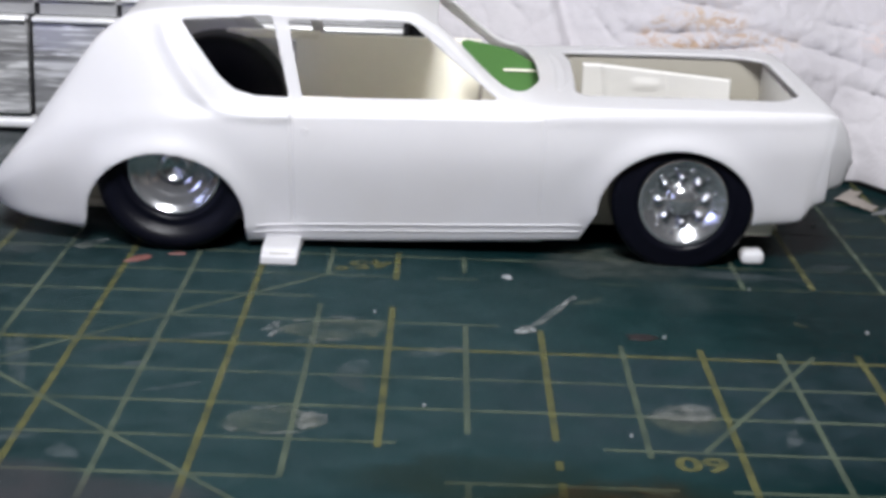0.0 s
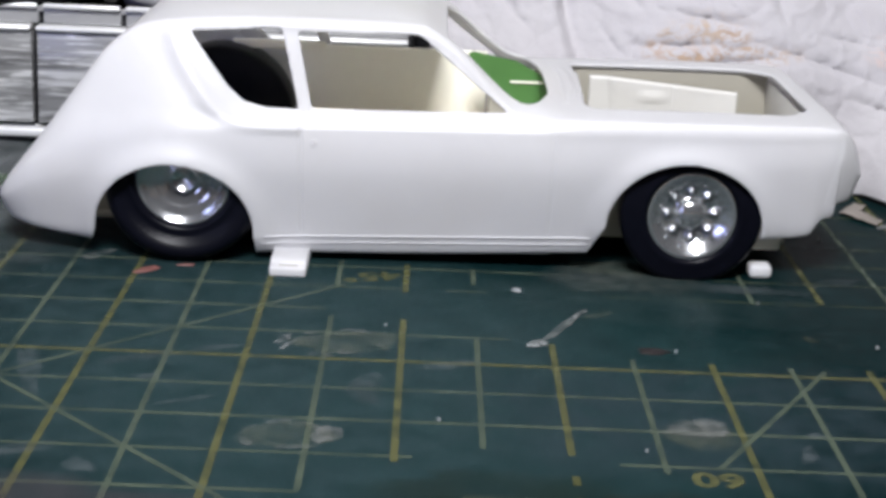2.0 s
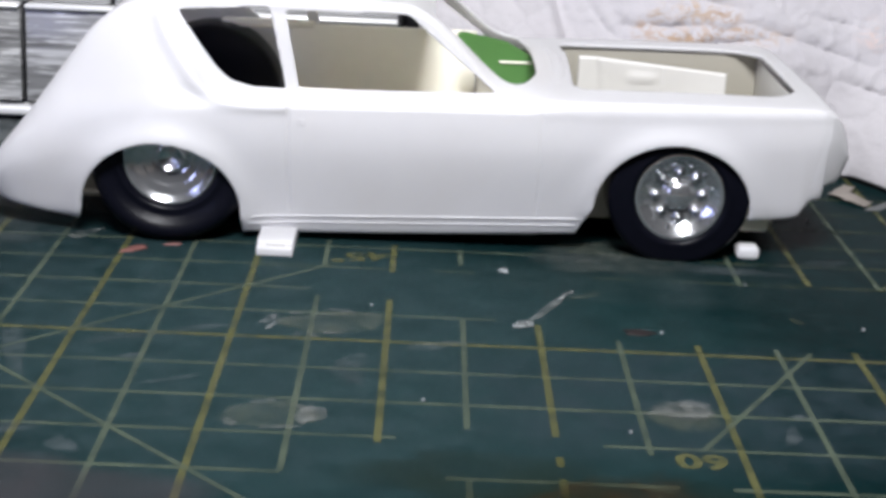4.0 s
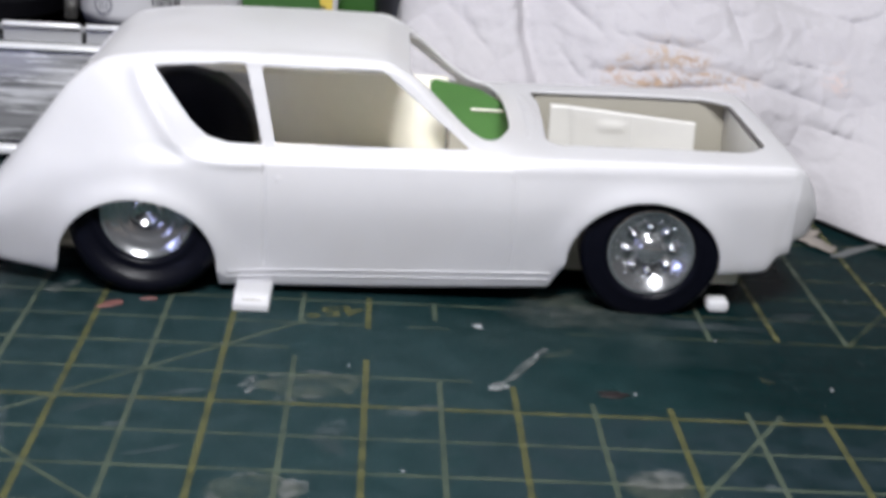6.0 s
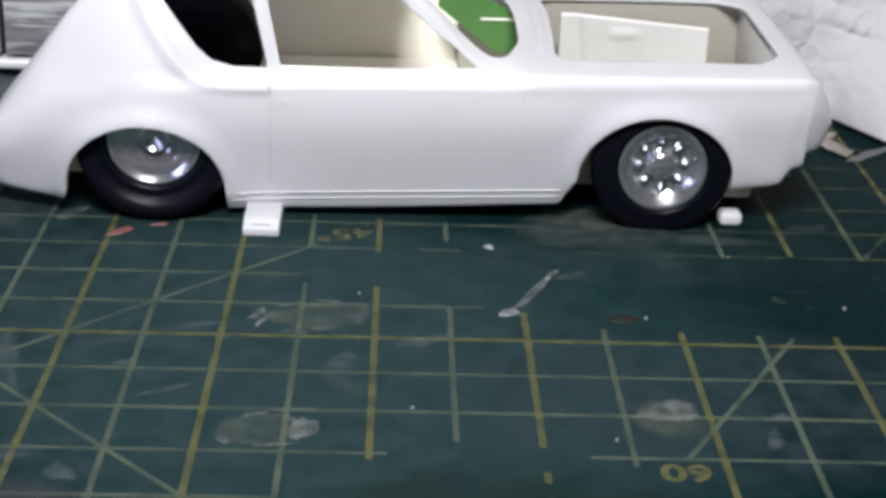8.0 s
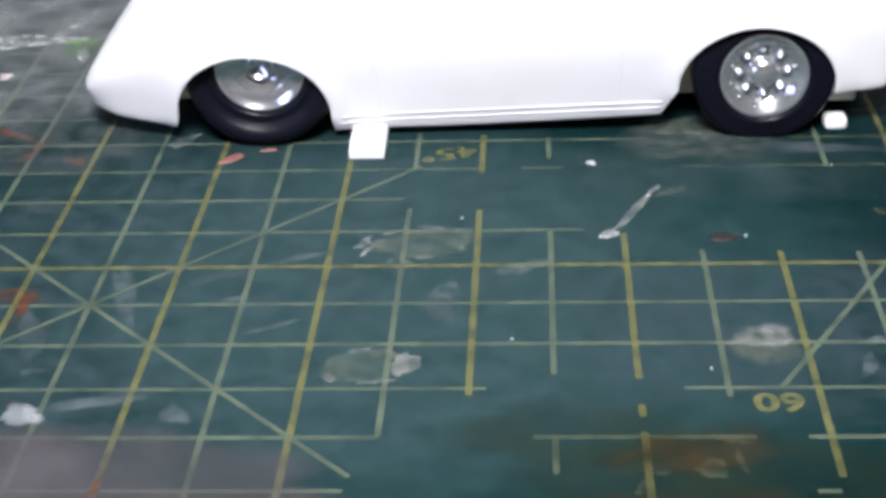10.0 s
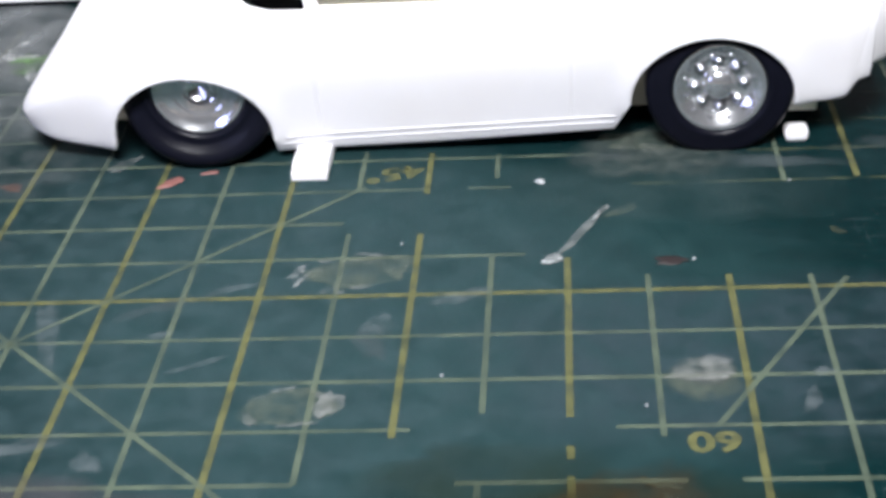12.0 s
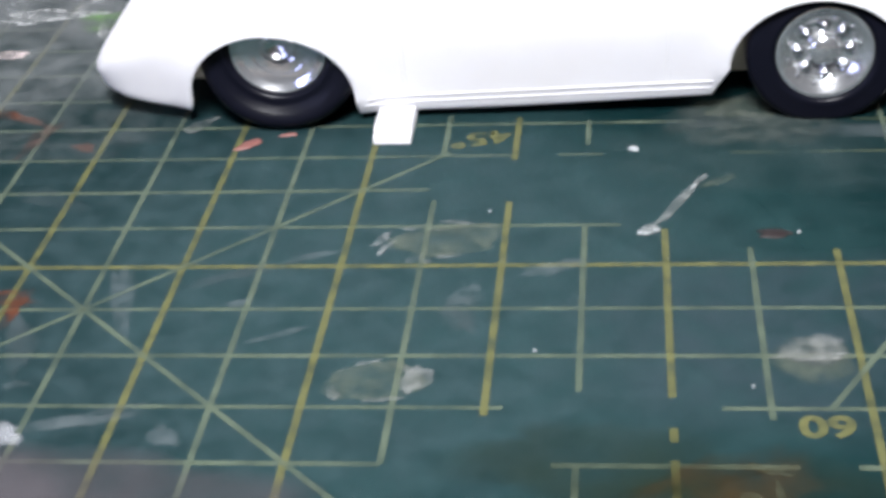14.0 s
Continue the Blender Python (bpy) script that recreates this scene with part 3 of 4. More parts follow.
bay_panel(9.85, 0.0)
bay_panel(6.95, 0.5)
# Small dark box paints the shade of a gap beside the panel.
part("gap_shade", box_bm(1.10, 1.17, 9.80, 9.84, 2.12, 2.28, 0.02), DARK, car)
for x0, y0, y1, zt in ((-5.15, 11.45, 11.6, 3.2), (-4.55, 5.48, 5.6, 2.99)):
    part("door_panel", box_bm(x0, -0.96, y0, y1, 0.5, zt, 0.04), CREAM, car, "inside door panel with warm glow in its cream")
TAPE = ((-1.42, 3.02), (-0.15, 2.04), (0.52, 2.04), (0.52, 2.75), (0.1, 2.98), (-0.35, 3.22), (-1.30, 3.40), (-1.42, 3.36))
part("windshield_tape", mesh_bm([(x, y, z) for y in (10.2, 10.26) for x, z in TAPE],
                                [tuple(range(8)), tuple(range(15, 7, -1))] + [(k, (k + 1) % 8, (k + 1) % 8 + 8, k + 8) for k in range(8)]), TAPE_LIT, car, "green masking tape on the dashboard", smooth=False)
# Pale bar paints the blurred highlight on the tape.
part("tape_glint", box_bm(-0.50, 0.22, 10.15, 10.2, 2.75, 2.80, 0.02), CREAM, car)
part("dashboard", box_bm(-0.95, 0.6, 10.5, 11.2, 0.5, 2.9, 0.08), OLIVE, car)


def wheel(name, cx, cz, r, width, y_face, side, rim_r, rear):
    """A tyre with a chromed dished rim. y_face: the plane of the outer side wall; side: +1 towards the near side."""
    def ring(profile, n=64):
        return lathe_bm([(rr, y_face + side * h) for rr, h in profile], n, "y", (cx, 0, cz))
    b = 0.30 if rear else 0.14
    lip = 0.03 if rear else 0.015
    wall = [(rim_r + 0.23, 0.012), (r - 0.36, 0.02), (r - 0.24, 0.045), (r - 0.14, 0.10), (r - 0.06, 0.18), (r - 0.02, 0.26), (r, 0.36)] if rear else [(rim_r + 0.23, 0.012), (r - b, 0.03 * b + 0.01), (r - b * 0.6, 0.2 * b), (r - b * 0.28, 0.48 * b), (r - b * 0.08, 0.8 * b), (r, 1.2 * b)]
    bm = ring([(rim_r - 0.02, 0.16), (rim_r + 0.015, 0.05), (rim_r + 0.04, 0.0), (rim_r + 0.08, -lip), (rim_r + 0.13, -lip), (rim_r + 0.18, 0.0)] + wall + [
               (r, width - b), (r - 0.03, width - b * 0.6), (r - 0.5 * b, width - 0.1 * b), (rim_r, width), (0.0, width)])
    for v in bm.verts:
        low = min(1.0, max(0.0, (cz - v.co.z / U) / r * 1.15 - 0.1))
        if rear and abs(v.co.y / U - y_face) < 0.5:  # the slick sags and bulges over the ground
            out = min(1.0, max(0.0, (math.hypot(v.co.x / U - cx, v.co.z / U - cz) - rim_r - 0.15) / 0.35))
            v.co.y -= side * 0.28 * out * low * low * (3 - 2 * low) * U
        v.co.z = max(v.co.z, 0.012 * U)
    tyre = part(name, bm, RUBBER, car, "smooth black rubber slick tyre")
    if rear:
        prof = [(rim_r, 0.05), (rim_r - 0.02, 0.035), (rim_r - 0.045, 0.04), (rim_r - 0.05, 0.043), (0.735, 0.110), (0.73, 0.112), (0.57, 0.140), (0.565, 0.141), (0.53, 0.163), (0.525, 0.164), (0.37, 0.190), (0.365, 0.191), (0.335, 0.211), (0.33, 0.212), (0.25, 0.226), (0.24, 0.24), (0.0, 0.28)]
    else:
        prof = [(rim_r, 0.045), (rim_r - 0.03, 0.040), (rim_r - 0.06, 0.043), (0.775, 0.05), (0.585, 0.173), (0.565, 0.187), (0.55, 0.24), (0.53, 0.25), (0.34, 0.27), (0.32, 0.28), (0.30, 0.20)] + [(0.29 * math.cos(q), 0.20 - 0.14 * math.sin(q)) for q in np.linspace(0.05, math.pi / 2, 9)]
    rim = part("rim", ring(prof), CHROME, tyre, "bright chrome dished wheel rim")
    if rear:
        cap_line = [(0.275, 0.23), (0.27, 0.12), (0.26, 0.092), (0.245, 0.082), (0.23, 0.085), (0.225, 0.088), (0.02, 0.222), (0.015, 0.224), (0.0, 0.226)]
        part("hub_cap", ring(cap_line), HUB_CHROME, tyre, "dished chrome hub cap")
    else:
        for k in range(8):
            a = 2 * math.pi * (k + 0.06) / 8
            dome = [(0.125, y_face + side * 0.29), (0.118, y_face + side * 0.235), (0.098, y_face + side * 0.225)] + [(0.088 * math.cos(q), y_face + side * (0.225 - 0.085 * math.sin(q))) for q in np.linspace(0, math.pi / 2, 6)]
            part("rim_bolt", lathe_bm(dome, 16, "y", (cx + 0.45 * math.cos(a), 0, cz + 0.45 * math.sin(a))), CHROME_DULL, tyre)
        for k in range(12):
            a = 2 * math.pi * (k + 0.5) / 12
            dot = [(0.040, y_face + side * 0.17)] + [(0.034 * math.cos(q), y_face + side * (0.125 - 0.030 * math.sin(q))) for q in np.linspace(0, math.pi / 2, 5)]
            part("rim_rivet", lathe_bm(dot, 10, "y", (cx + 0.64 * math.cos(a), 0, cz + 0.64 * math.sin(a))), CHROME_DULL, tyre)
    part("rim_back", lathe_bm([(rim_r - 0.02, y_face + side * 0.55), (0, y_face + side * 0.55)], 32, "y", (cx, 0, cz)), DARK, tyre)
    return tyre


for near in (1, -1):
    wheel("front_tyre", 2.87, 1.275, 1.37, 0.85, 5.04 if near > 0 else 2 * YC - 5.04, near, 0.85, False)
    wheel("rear_tyre", -6.85, 1.60, 1.585, 1.5, 5.00 if near > 0 else 2 * YC - 5.00, near, 0.89, True)

# blocks that prop the car
def prop_strip(x0, x1, profile):
    """A moulded strip of even section with a lip and a step near its front."""
    n = len(profile)
    verts = [(x, y, z) for x in (x0, x1) for y, z in profile]
    bm = mesh_bm(verts, [tuple(range(n)), tuple(range(2 * n - 1, n - 1, -1))] + [(k, (k + 1) % n, (k + 1) % n + n, k + n) for k in range(n)])
    bmesh.ops.bevel(bm, geom=bm.edges[:], offset=0.018 * U, segments=2, affect="EDGES", profile=0.5, clamp_overlap=True)
    return bm


strip_block = tagged(link("support_block", prop_strip(-5.12, -4.44, [(4.28, 0.008), (4.28, 0.15), (4.33, 0.19), (4.46, 0.19), (4.50, 0.245), (4.62, 0.27), (7.2, 0.27), (7.2, 0.008)]), STYRENE),
                     "short white plastic strip under the car sill", "plastic block", "white plastic blocks")
part("grey_bar", box_bm(-4.95, -4.60, 4.38, 4.43, 0.185, 0.196, 0.003), OLIVE, strip_block, "narrow grey bar")
tagged(link("support_block", box_bm(4.13, 4.57, 5.33, 5.75, 0.008, 0.27, 0.09, 4), STYRENE), "small rounded white plastic block by the front tyre", "plastic block", "white plastic blocks")

# ---- things behind the car ----
cab = thing("drawer_case", "silver metal covered drawer case at the back of the mat", "storage case")
part("plinth", box_bm(-22, -2.6, 14.45, 20, 0.01, 0.16), DARK, cab, smooth=False)
part("foot_rail", box_bm(-22, -2.6, 14.2, 20, 0.14, 0.36, 0.06), FOIL_EDGE, cab)
part("carcass", box_bm(-21.9, -2.7, 14.75, 20, 0.3, 3.3, 0.02), DARK, cab, smooth=False)
for x0, x1 in ((-21.9, -16.9), (-16.82, -11.93), (-11.80, -7.3), (-7.2, -2.8)):
    part("drawer_front", box_bm(x0, x1, 14.35, 14.75, 0.48, 2.75, 0.04), STEEL, cab)
    part("drawer_edge", box_bm(x0, x1, 14.22, 14.75, 2.76, 2.88, 0.05), FOIL_EDGE, cab)
for x0, x1 in ((-21.9, -15.6), (-15.5, -11.80), (-11.67, -9.79), (-9.67, -5.9), (-5.8, -2.8)):
    part("upper_front", box_bm(x0, x1, 14.6, 15.0, 2.89, 3.27, 0.03), GREY_PANEL, cab)
    part("upper_edge", box_bm(x0, x1, 14.45, 14.62, 3.28, 3.395, 0.05), FOIL_EDGE, cab)
part("case_top", box_bm(-21.9, -2.8, 14.63, 20, 3.18, 3.30, 0.02), GREY_PANEL, cab, smooth=False)


def paint_jar():
    cx, cy = -12.98, 16.8
    e = thing("paint_jar", "clear glass jar holding black paint under an amber layer", "jar", at=(0, 0, 0))
    wet = [material("black_wet_paint", (0.003, 0.003, 0.004), 0.4, grain=0.3, spec=0.08), material("red_brown_paint", (0.028, 0.0095, 0.008), 0.3, grain=0.5, grain_scale=60, spec=0.12),
           material("amber_paint", (0.100, 0.061, 0.009), 0.35, grain=0.3, grain_scale=40, spec=0.15)]
    part("paint_fill", lathe_bm([(0, 3.305), (2.36, 3.305), (2.44, 3.40), (2.44, 3.78), (2.30, 3.95), (2.18, 4.06), (0, 4.06)], 120, "z", (cx, cy, 0)), wet[0], e, "black paint settled in the jar", smooth=False)
    part("red_layer", lathe_bm([(0, 4.06), (2.18, 4.06), (2.18, 4.58), (0, 4.58)], 120, "z", (cx, cy, 0)), wet[1], e, smooth=False)
    part("amber_layer", lathe_bm([(0, 4.58), (2.18, 4.58), (2.18, 8.2), (1.9, 8.6), (1.9, 9.4), (0, 9.4)], 120, "z", (cx, cy, 0)), wet[2], e, "amber yellow liquid", smooth=False)
    # Blotched metal strip paints the dark and bright glints of the jar's clear edge.
    crumple = material("edge_sparkle", (0.34, 0.33, 0.31), 0.10, 0.85, grain=0.9, grain_scale=420, stain=(0.01, 0.01, 0.01), stain_amount=1.0, stain_scale=420, bump=1.0, bump_scale=380)
    part("clear_edge", box_bm(cx + 2.60, cx + 2.94, cy - 1.35, cy - 1.15, 3.305, 8.0, 0.08), crumple, e, "metal strip with the clear edge's sparkle in its colour")
    part("lid", lathe_bm([(0, 10.2), (1.95, 10.2), (2.05, 10.1), (2.05, 9.3), (1.95, 9.3)], 48, "z", (cx, cy, 0)), DARK, e)


paint_jar()

INK = material("black_ink", (0.03, 0.03, 0.035), 0.6)
INK_GREY = material("grey_ink", (0.20, 0.20, 0.22), 0.6)
INK_PALE = material("pale_grey_ink", (0.45, 0.45, 0.47), 0.6)
BOTTLE = material("white_bottle_plastic", (0.52, 0.515, 0.53), 0.4, grain=0.03, grain_scale=200, rough_var=0.05, stain_scale=50)


def arc_bar(parent, name, cx, cy, r, x, z, w, h, mat_):
    """A printed bar on an upright round surface, its middle x from the axis."""
    n = max(2, int(w / 0.08))
    verts, faces = [], []
    for k in range(n + 1):
        a = math.asin(max(-0.98, min(0.98, x / r))) + (k / n - 0.5) * w / r
        for dz in (-h / 2, h / 2):
            verts.append((cx + (r + 0.012) * math.sin(a), cy - (r + 0.012) * math.cos(a), z + dz))
        if k:
            faces.append((2 * k - 2, 2 * k, 2 * k + 1, 2 * k - 1))
    return part(name, mesh_bm(verts, faces), mat_, parent, smooth=False)


def paint_bottle():
    cx, cy, r = -8.83, 16.15, 1.27
    e = thing("paint_bottle", "white plastic paint bottle with black multilingual lettering", "paint bottle")
    part("bottle_body", lathe_bm([(0, 3.305), (r - 0.12, 3.305), (r, 3.6), (r, 8.4), (r - 0.15, 8.9), (0.6, 9.5), (0.6, 9.9), (0, 9.9)], 64, "z", (cx, cy, 0)), BOTTLE, e)
    part("cap", lathe_bm([(0, 11.2), (0.66, 11.2), (0.72, 11.1), (0.72, 9.7), (0.62, 9.7)], 32, "z", (cx, cy, 0)), DARK, e)
    for body, turn, z, width in (("ACRY", 48, 4.79, 0.70), ("PEINTURE", 41, 4.46, 0.68), ("PINTURA", 46, 4.13, 0.68), ("TINTA A", 50, 3.84, 0.68)):
        m = Matrix.Translation((cx * U, cy * U, z * U)) @ Matrix.Rotation(radians(turn), 4, "Z") @ Matrix.Translation((0, -(r + 0.012) * U, 0)) @ Matrix.Rotation(radians(90), 4, "X")
        text_mesh("lettering", body, 0.335, m, INK, e, bend=r, width_scale=width * 0.80, bold=0.03, spacing=1.3)
    for k in range(6):
        arc_bar(e, "small_print", cx, cy, r, -0.80 + 0.05 * (k % 3), 4.96 - 0.115 * k, 0.62 - 0.13 * (k % 3), 0.04, INK_GREY)
    for k in range(5):
        arc_bar(e, "small_print", cx, cy, r, 0.16, 4.96 - 0.19 * k, 0.22, 0.10, INK_PALE)
    arc_bar(e, "purple_mark", cx, cy, r, 1.05, 5.22, 0.9, 0.18, material("purple_ink", (0.10, 0.04, 0.13), 0.5, grain=0.1))
    # round seal
    ring, faces = [], []
    for k in range(40):
        a = 2 * math.pi * k / 40
        for q in (0.19, 0.255):
            u = (-0.51 + q * math.cos(a)) / r
            ring.append((cx + (r + 0.012) * math.sin(u), cy - (r + 0.012) * math.cos(u), 3.82 + q * math.sin(a)))
        faces.append((2 * k, 2 * k + 1, (2 * k + 3) % 80, (2 * k + 2) % 80))
    part("seal_ring", mesh_bm(ring, faces), INK_GREY, e, smooth=False)
    for k in range(3):
        arc_bar(e, "seal_bar", cx, cy, r, -0.57 + 0.085 * k, 3.82, 0.04, 0.22, INK_GREY)


paint_bottle()


def tapered_tube(name, label, x0, x1, y, z0, z1, lean, depth, mat_, category):
    """A squeeze tube standing on its cap: round below, flat above."""
    e = thing(name, label, category)
    verts, faces, n, rows = [], [], 28, 10
    for j in range(rows):
        t = j / (rows - 1)
        cxx, hw, hd = (x0 + x1) / 2 - lean * t, (x1 - x0) / 2 * (1 + 0.05 * t), depth * (1 - 0.85 * t)
        for k in range(n):
            a = 2 * math.pi * k / n
            verts.append((cxx + hw * math.cos(a), y + depth + hd * math.sin(a), z0 + (z1 - z0) * t))
    for j in range(rows - 1):
        for k in range(n):
            faces.append((j * n + k, j * n + (k + 1) % n, (j + 1) * n + (k + 1) % n, (j + 1) * n + k))
    faces += [tuple(range(n)), tuple(range((rows - 1) * n, rows * n))]
    part("tube_body", mesh_bm(verts, faces), mat_, e)
    return e


tube = tapered_tube("paint_tube", "pale grey paint tube with a red stripe", -7.62, -6.02, 15.75, 3.305, 11.5, 0.25, 0.5, BOTTLE, "paint tube")
part("grey_label", box_bm(-7.56, -6.46, 15.735, 15.76, 3.5, 10.2), material("grey_label", (0.37, 0.36, 0.36), 0.5, grain=0.06), tube, smooth=False)
part("red_stripe", box_bm(-7.55, -6.46, 15.725, 15.74, 4.11, 4.51), material("red_ink", (0.23, 0.024, 0.028), 0.5, grain=0.1), tube, smooth=False)
text_mesh("lettering", "ONAL", 0.42, Matrix.Translation((-6.90 * U, 15.725 * U, 5.06 * U)) @ Matrix.Rotation(radians(90), 4, "X"), INK, tube)

wrap = thing("masking_tape", "sheet of green masking tape standing on the case", "masking tape")
part("tape_sheet", mesh_bm([(-5.98, 15.9, 3.5), (-4.05, 15.9, 3.5), (-4.32, 15.95, 5.6), (-4.4, 15.95, 8.5), (-6.35, 15.95, 8.5), (-6.25, 15.95, 5.6),
                            (-5.98, 16.1, 3.5), (-4.05, 16.1, 3.5), (-4.32, 16.1, 5.6), (-4.4, 16.1, 8.5), (-6.35, 16.1, 8.5), (-6.25, 16.1, 5.6)],
                           [(0, 1, 2, 5), (5, 2, 3, 4), (6, 11, 8, 7), (11, 10, 9, 8), (0, 6, 7, 1), (1, 7, 8, 2), (2, 8, 9, 3), (3, 9, 10, 4), (4, 10, 11, 5), (5, 11, 6, 0)]), GREEN, wrap, smooth=False)
ytube = tapered_tube("glue_tube", "small yellow and white glue tube beside green tape", -4.28, -3.68, 16.2, 3.305, 5.05, -0.03, 0.25, BOTTLE, "glue tube")
part("yellow_label", box_bm(-4.22, -3.80, 16.17, 16.21, 3.7, 4.9), material("yellow_label", (0.60, 0.45, 0.08), 0.5, grain=0.1), ytube, smooth=False)
for k, (w, z) in enumerate(((0.22, 4.62), (0.30, 4.42), (0.26, 4.28), (0.14, 4.08), (0.20, 3.80))):
    part("print_bar", box_bm(-4.18, -4.18 + w, 16.16, 16.175, z, z + 0.06), INK, ytube, smooth=False)
box2 = thing("green_box", "dark green box behind the glue tube", "box")
part("box_body", box_bm(-3.9, -1.45, 17.4, 19.5, 4.75, 9.5, 0.06), GREEN, box2)
part("box_foot", box_bm(-3.9, -2.3, 17.45, 19.4, 3.305, 4.76, 0.06), GREEN, box2)
tagged(link("black_bottle", lathe_bm([(0, 0.0), (0.75, 0.0), (0.8, 0.08), (0.8, 4.2), (0.5, 4.6), (0, 4.65)], 32, "z", (-1.95, 17.3, 0)), DARK), "small black bottle behind the paper towel", "bottle")


CREASES = [  # from, to, depth, breadth
    ((5.2, 3.5), (8.8, 2.4), 0.09, 0.12), ((3.2, 2.75), (6.3, 3.15), 0.09, 0.10), ((2.5, 3.2), (4.6, 3.35), 0.10, 0.10), ((3.0, 4.1), (5.4, 3.7), 0.09, 0.10),
    ((1.4, 5.0), (2.9, 3.9), 0.08, 0.10), ((5.6, 5.2), (6.2, 3.6), 0.07, 0.14), ((7.0, 4.9), (9.5, 4.3), 0.10, 0.15), ((-1.2, 4.6), (0.3, 3.2), 0.07, 0.12),
    ((3.4, 5.6), (4.6, 4.5), 0.06, 0.10), ((6.9, 3.6), (8.4, 3.3), 0.07, 0.08), ((7.6, 2.2), (9.6, 1.7), 0.10, 0.12), ((1.7, 3.6), (2.4, 2.8), 0.06, 0.07)]


def towel():
    top = curve([-2.25, -2.0, -1.25, -0.1, 2, 5, 6.2, 6.8, 7.4, 7.9, 8.8, 10, 14, 20], [3.0, 4.3, 5.0, 5.75, 6.6, 6.3, 5.75, 5.52, 5.32, 5.28, 5.5, 6.2, 6.2, 5.5])
    foot = curve([-2.25, 5, 7.0, 7.86, 8.4, 8.85, 9.3, 10.5, 14, 20], [12.1, 12.3, 12.4, 12.1, 11.2, 10.4, 9.95, 9.6, 9.2, 8.8])
    nx, nv = 420, 110
    verts, faces = [], []
    for i in range(nx):
        x = -2.25 + 22.25 * i / (nx - 1)
        zt = float(top(x))
        for j in range(nv):
            v = j / (nv - 1)
            low = 0.01 + 0.10 * min(1.0, max(0.0, (x - 7.4) / 0.6)) * (1 + 0.5 * noise.noise(Vector((x * 1.3, 0.0, 9.0))))
            z = low + (zt - low) * v
            y0 = 11.9 + 0.5 * math.cos(x * 0.5) - 0.03 * (x - 6) * (x > 6)
            y0 += (float(foot(x)) - y0) * max(0.0, 1 - v / 0.45) ** 1.3
            y = y0 + 3.2 * v**1.3 + (0.9 * max(0, v - 0.85) / 0.15)
            q = Vector((x * 0.35, z * 0.45, 3.1))
            n1 = noise.noise(q * 0.7) * 0.45 + noise.noise(q * 1.6) * 0.13 + 0.05 * abs(noise.noise(q * 3.2)) + 0.03 * abs(noise.noise(q * 7 + Vector((3, 1, 0)))) + noise.noise(q * 14) * 0.012 + 0.05 * (1 - abs(noise.noise(q * 2.3 + Vector((5, 5, 0))))) ** 9 - 0.045 * (1 - abs(noise.noise(q * 4.7 + Vector((2, 7, 0))))) ** 9
            for (xa, za), (xb, zb), depth, breadth in CREASES:
                ex, ez = xb - xa, zb - za
                t = max(0.0, min(1.0, ((x - xa) * ex + (z - za) * ez) / (ex * ex + ez * ez)))
                side = ((x - xa) * ez - (z - za) * ex) / math.hypot(ex, ez)
                far = math.hypot(x - xa - t * ex, z - za - t * ez)
                n1 += 1.7 * depth * math.sin(math.pi * min(1, max(0.12, t))) * math.exp(-((far / breadth) ** 2)) * (1.0 if side > 0 else 0.6)
            along_fold = x - 0.99 + 0.155 * (z - 2.77) + 0.16 * noise.noise(Vector((z * 0.9, 4.0, 1.0))) + 0.05 * noise.noise(Vector((z * 3.0, 1.0, 8.0)))
            fold = (0.16 * math.exp(-max(0.0, along_fold) / 0.5) - (0.55 + 0.12 * (z - 2.8)) / (1 + math.exp(max(-40, min(40, along_fold / 0.06))))) * min(1, max(0, (z - 2.2) / 0.4))
            verts.append((x, y + n1 * min(1, v * 4) + fold, z))
    for i in range(nx - 1):
        for j in range(nv - 1):
            a = i * nv + j
            faces.append((a, a + nv, a + nv + 1, a + 1))
    ob = link("paper_towel", mesh_bm(verts, faces), TOWEL)
    mod = ob.modifiers.new("sheet", "SOLIDIFY")
    mod.thickness, mod.offset = 0.05 * U, 1
    return tagged(ob, "crumpled white paper towel with brown stains behind the car", "paper towel")


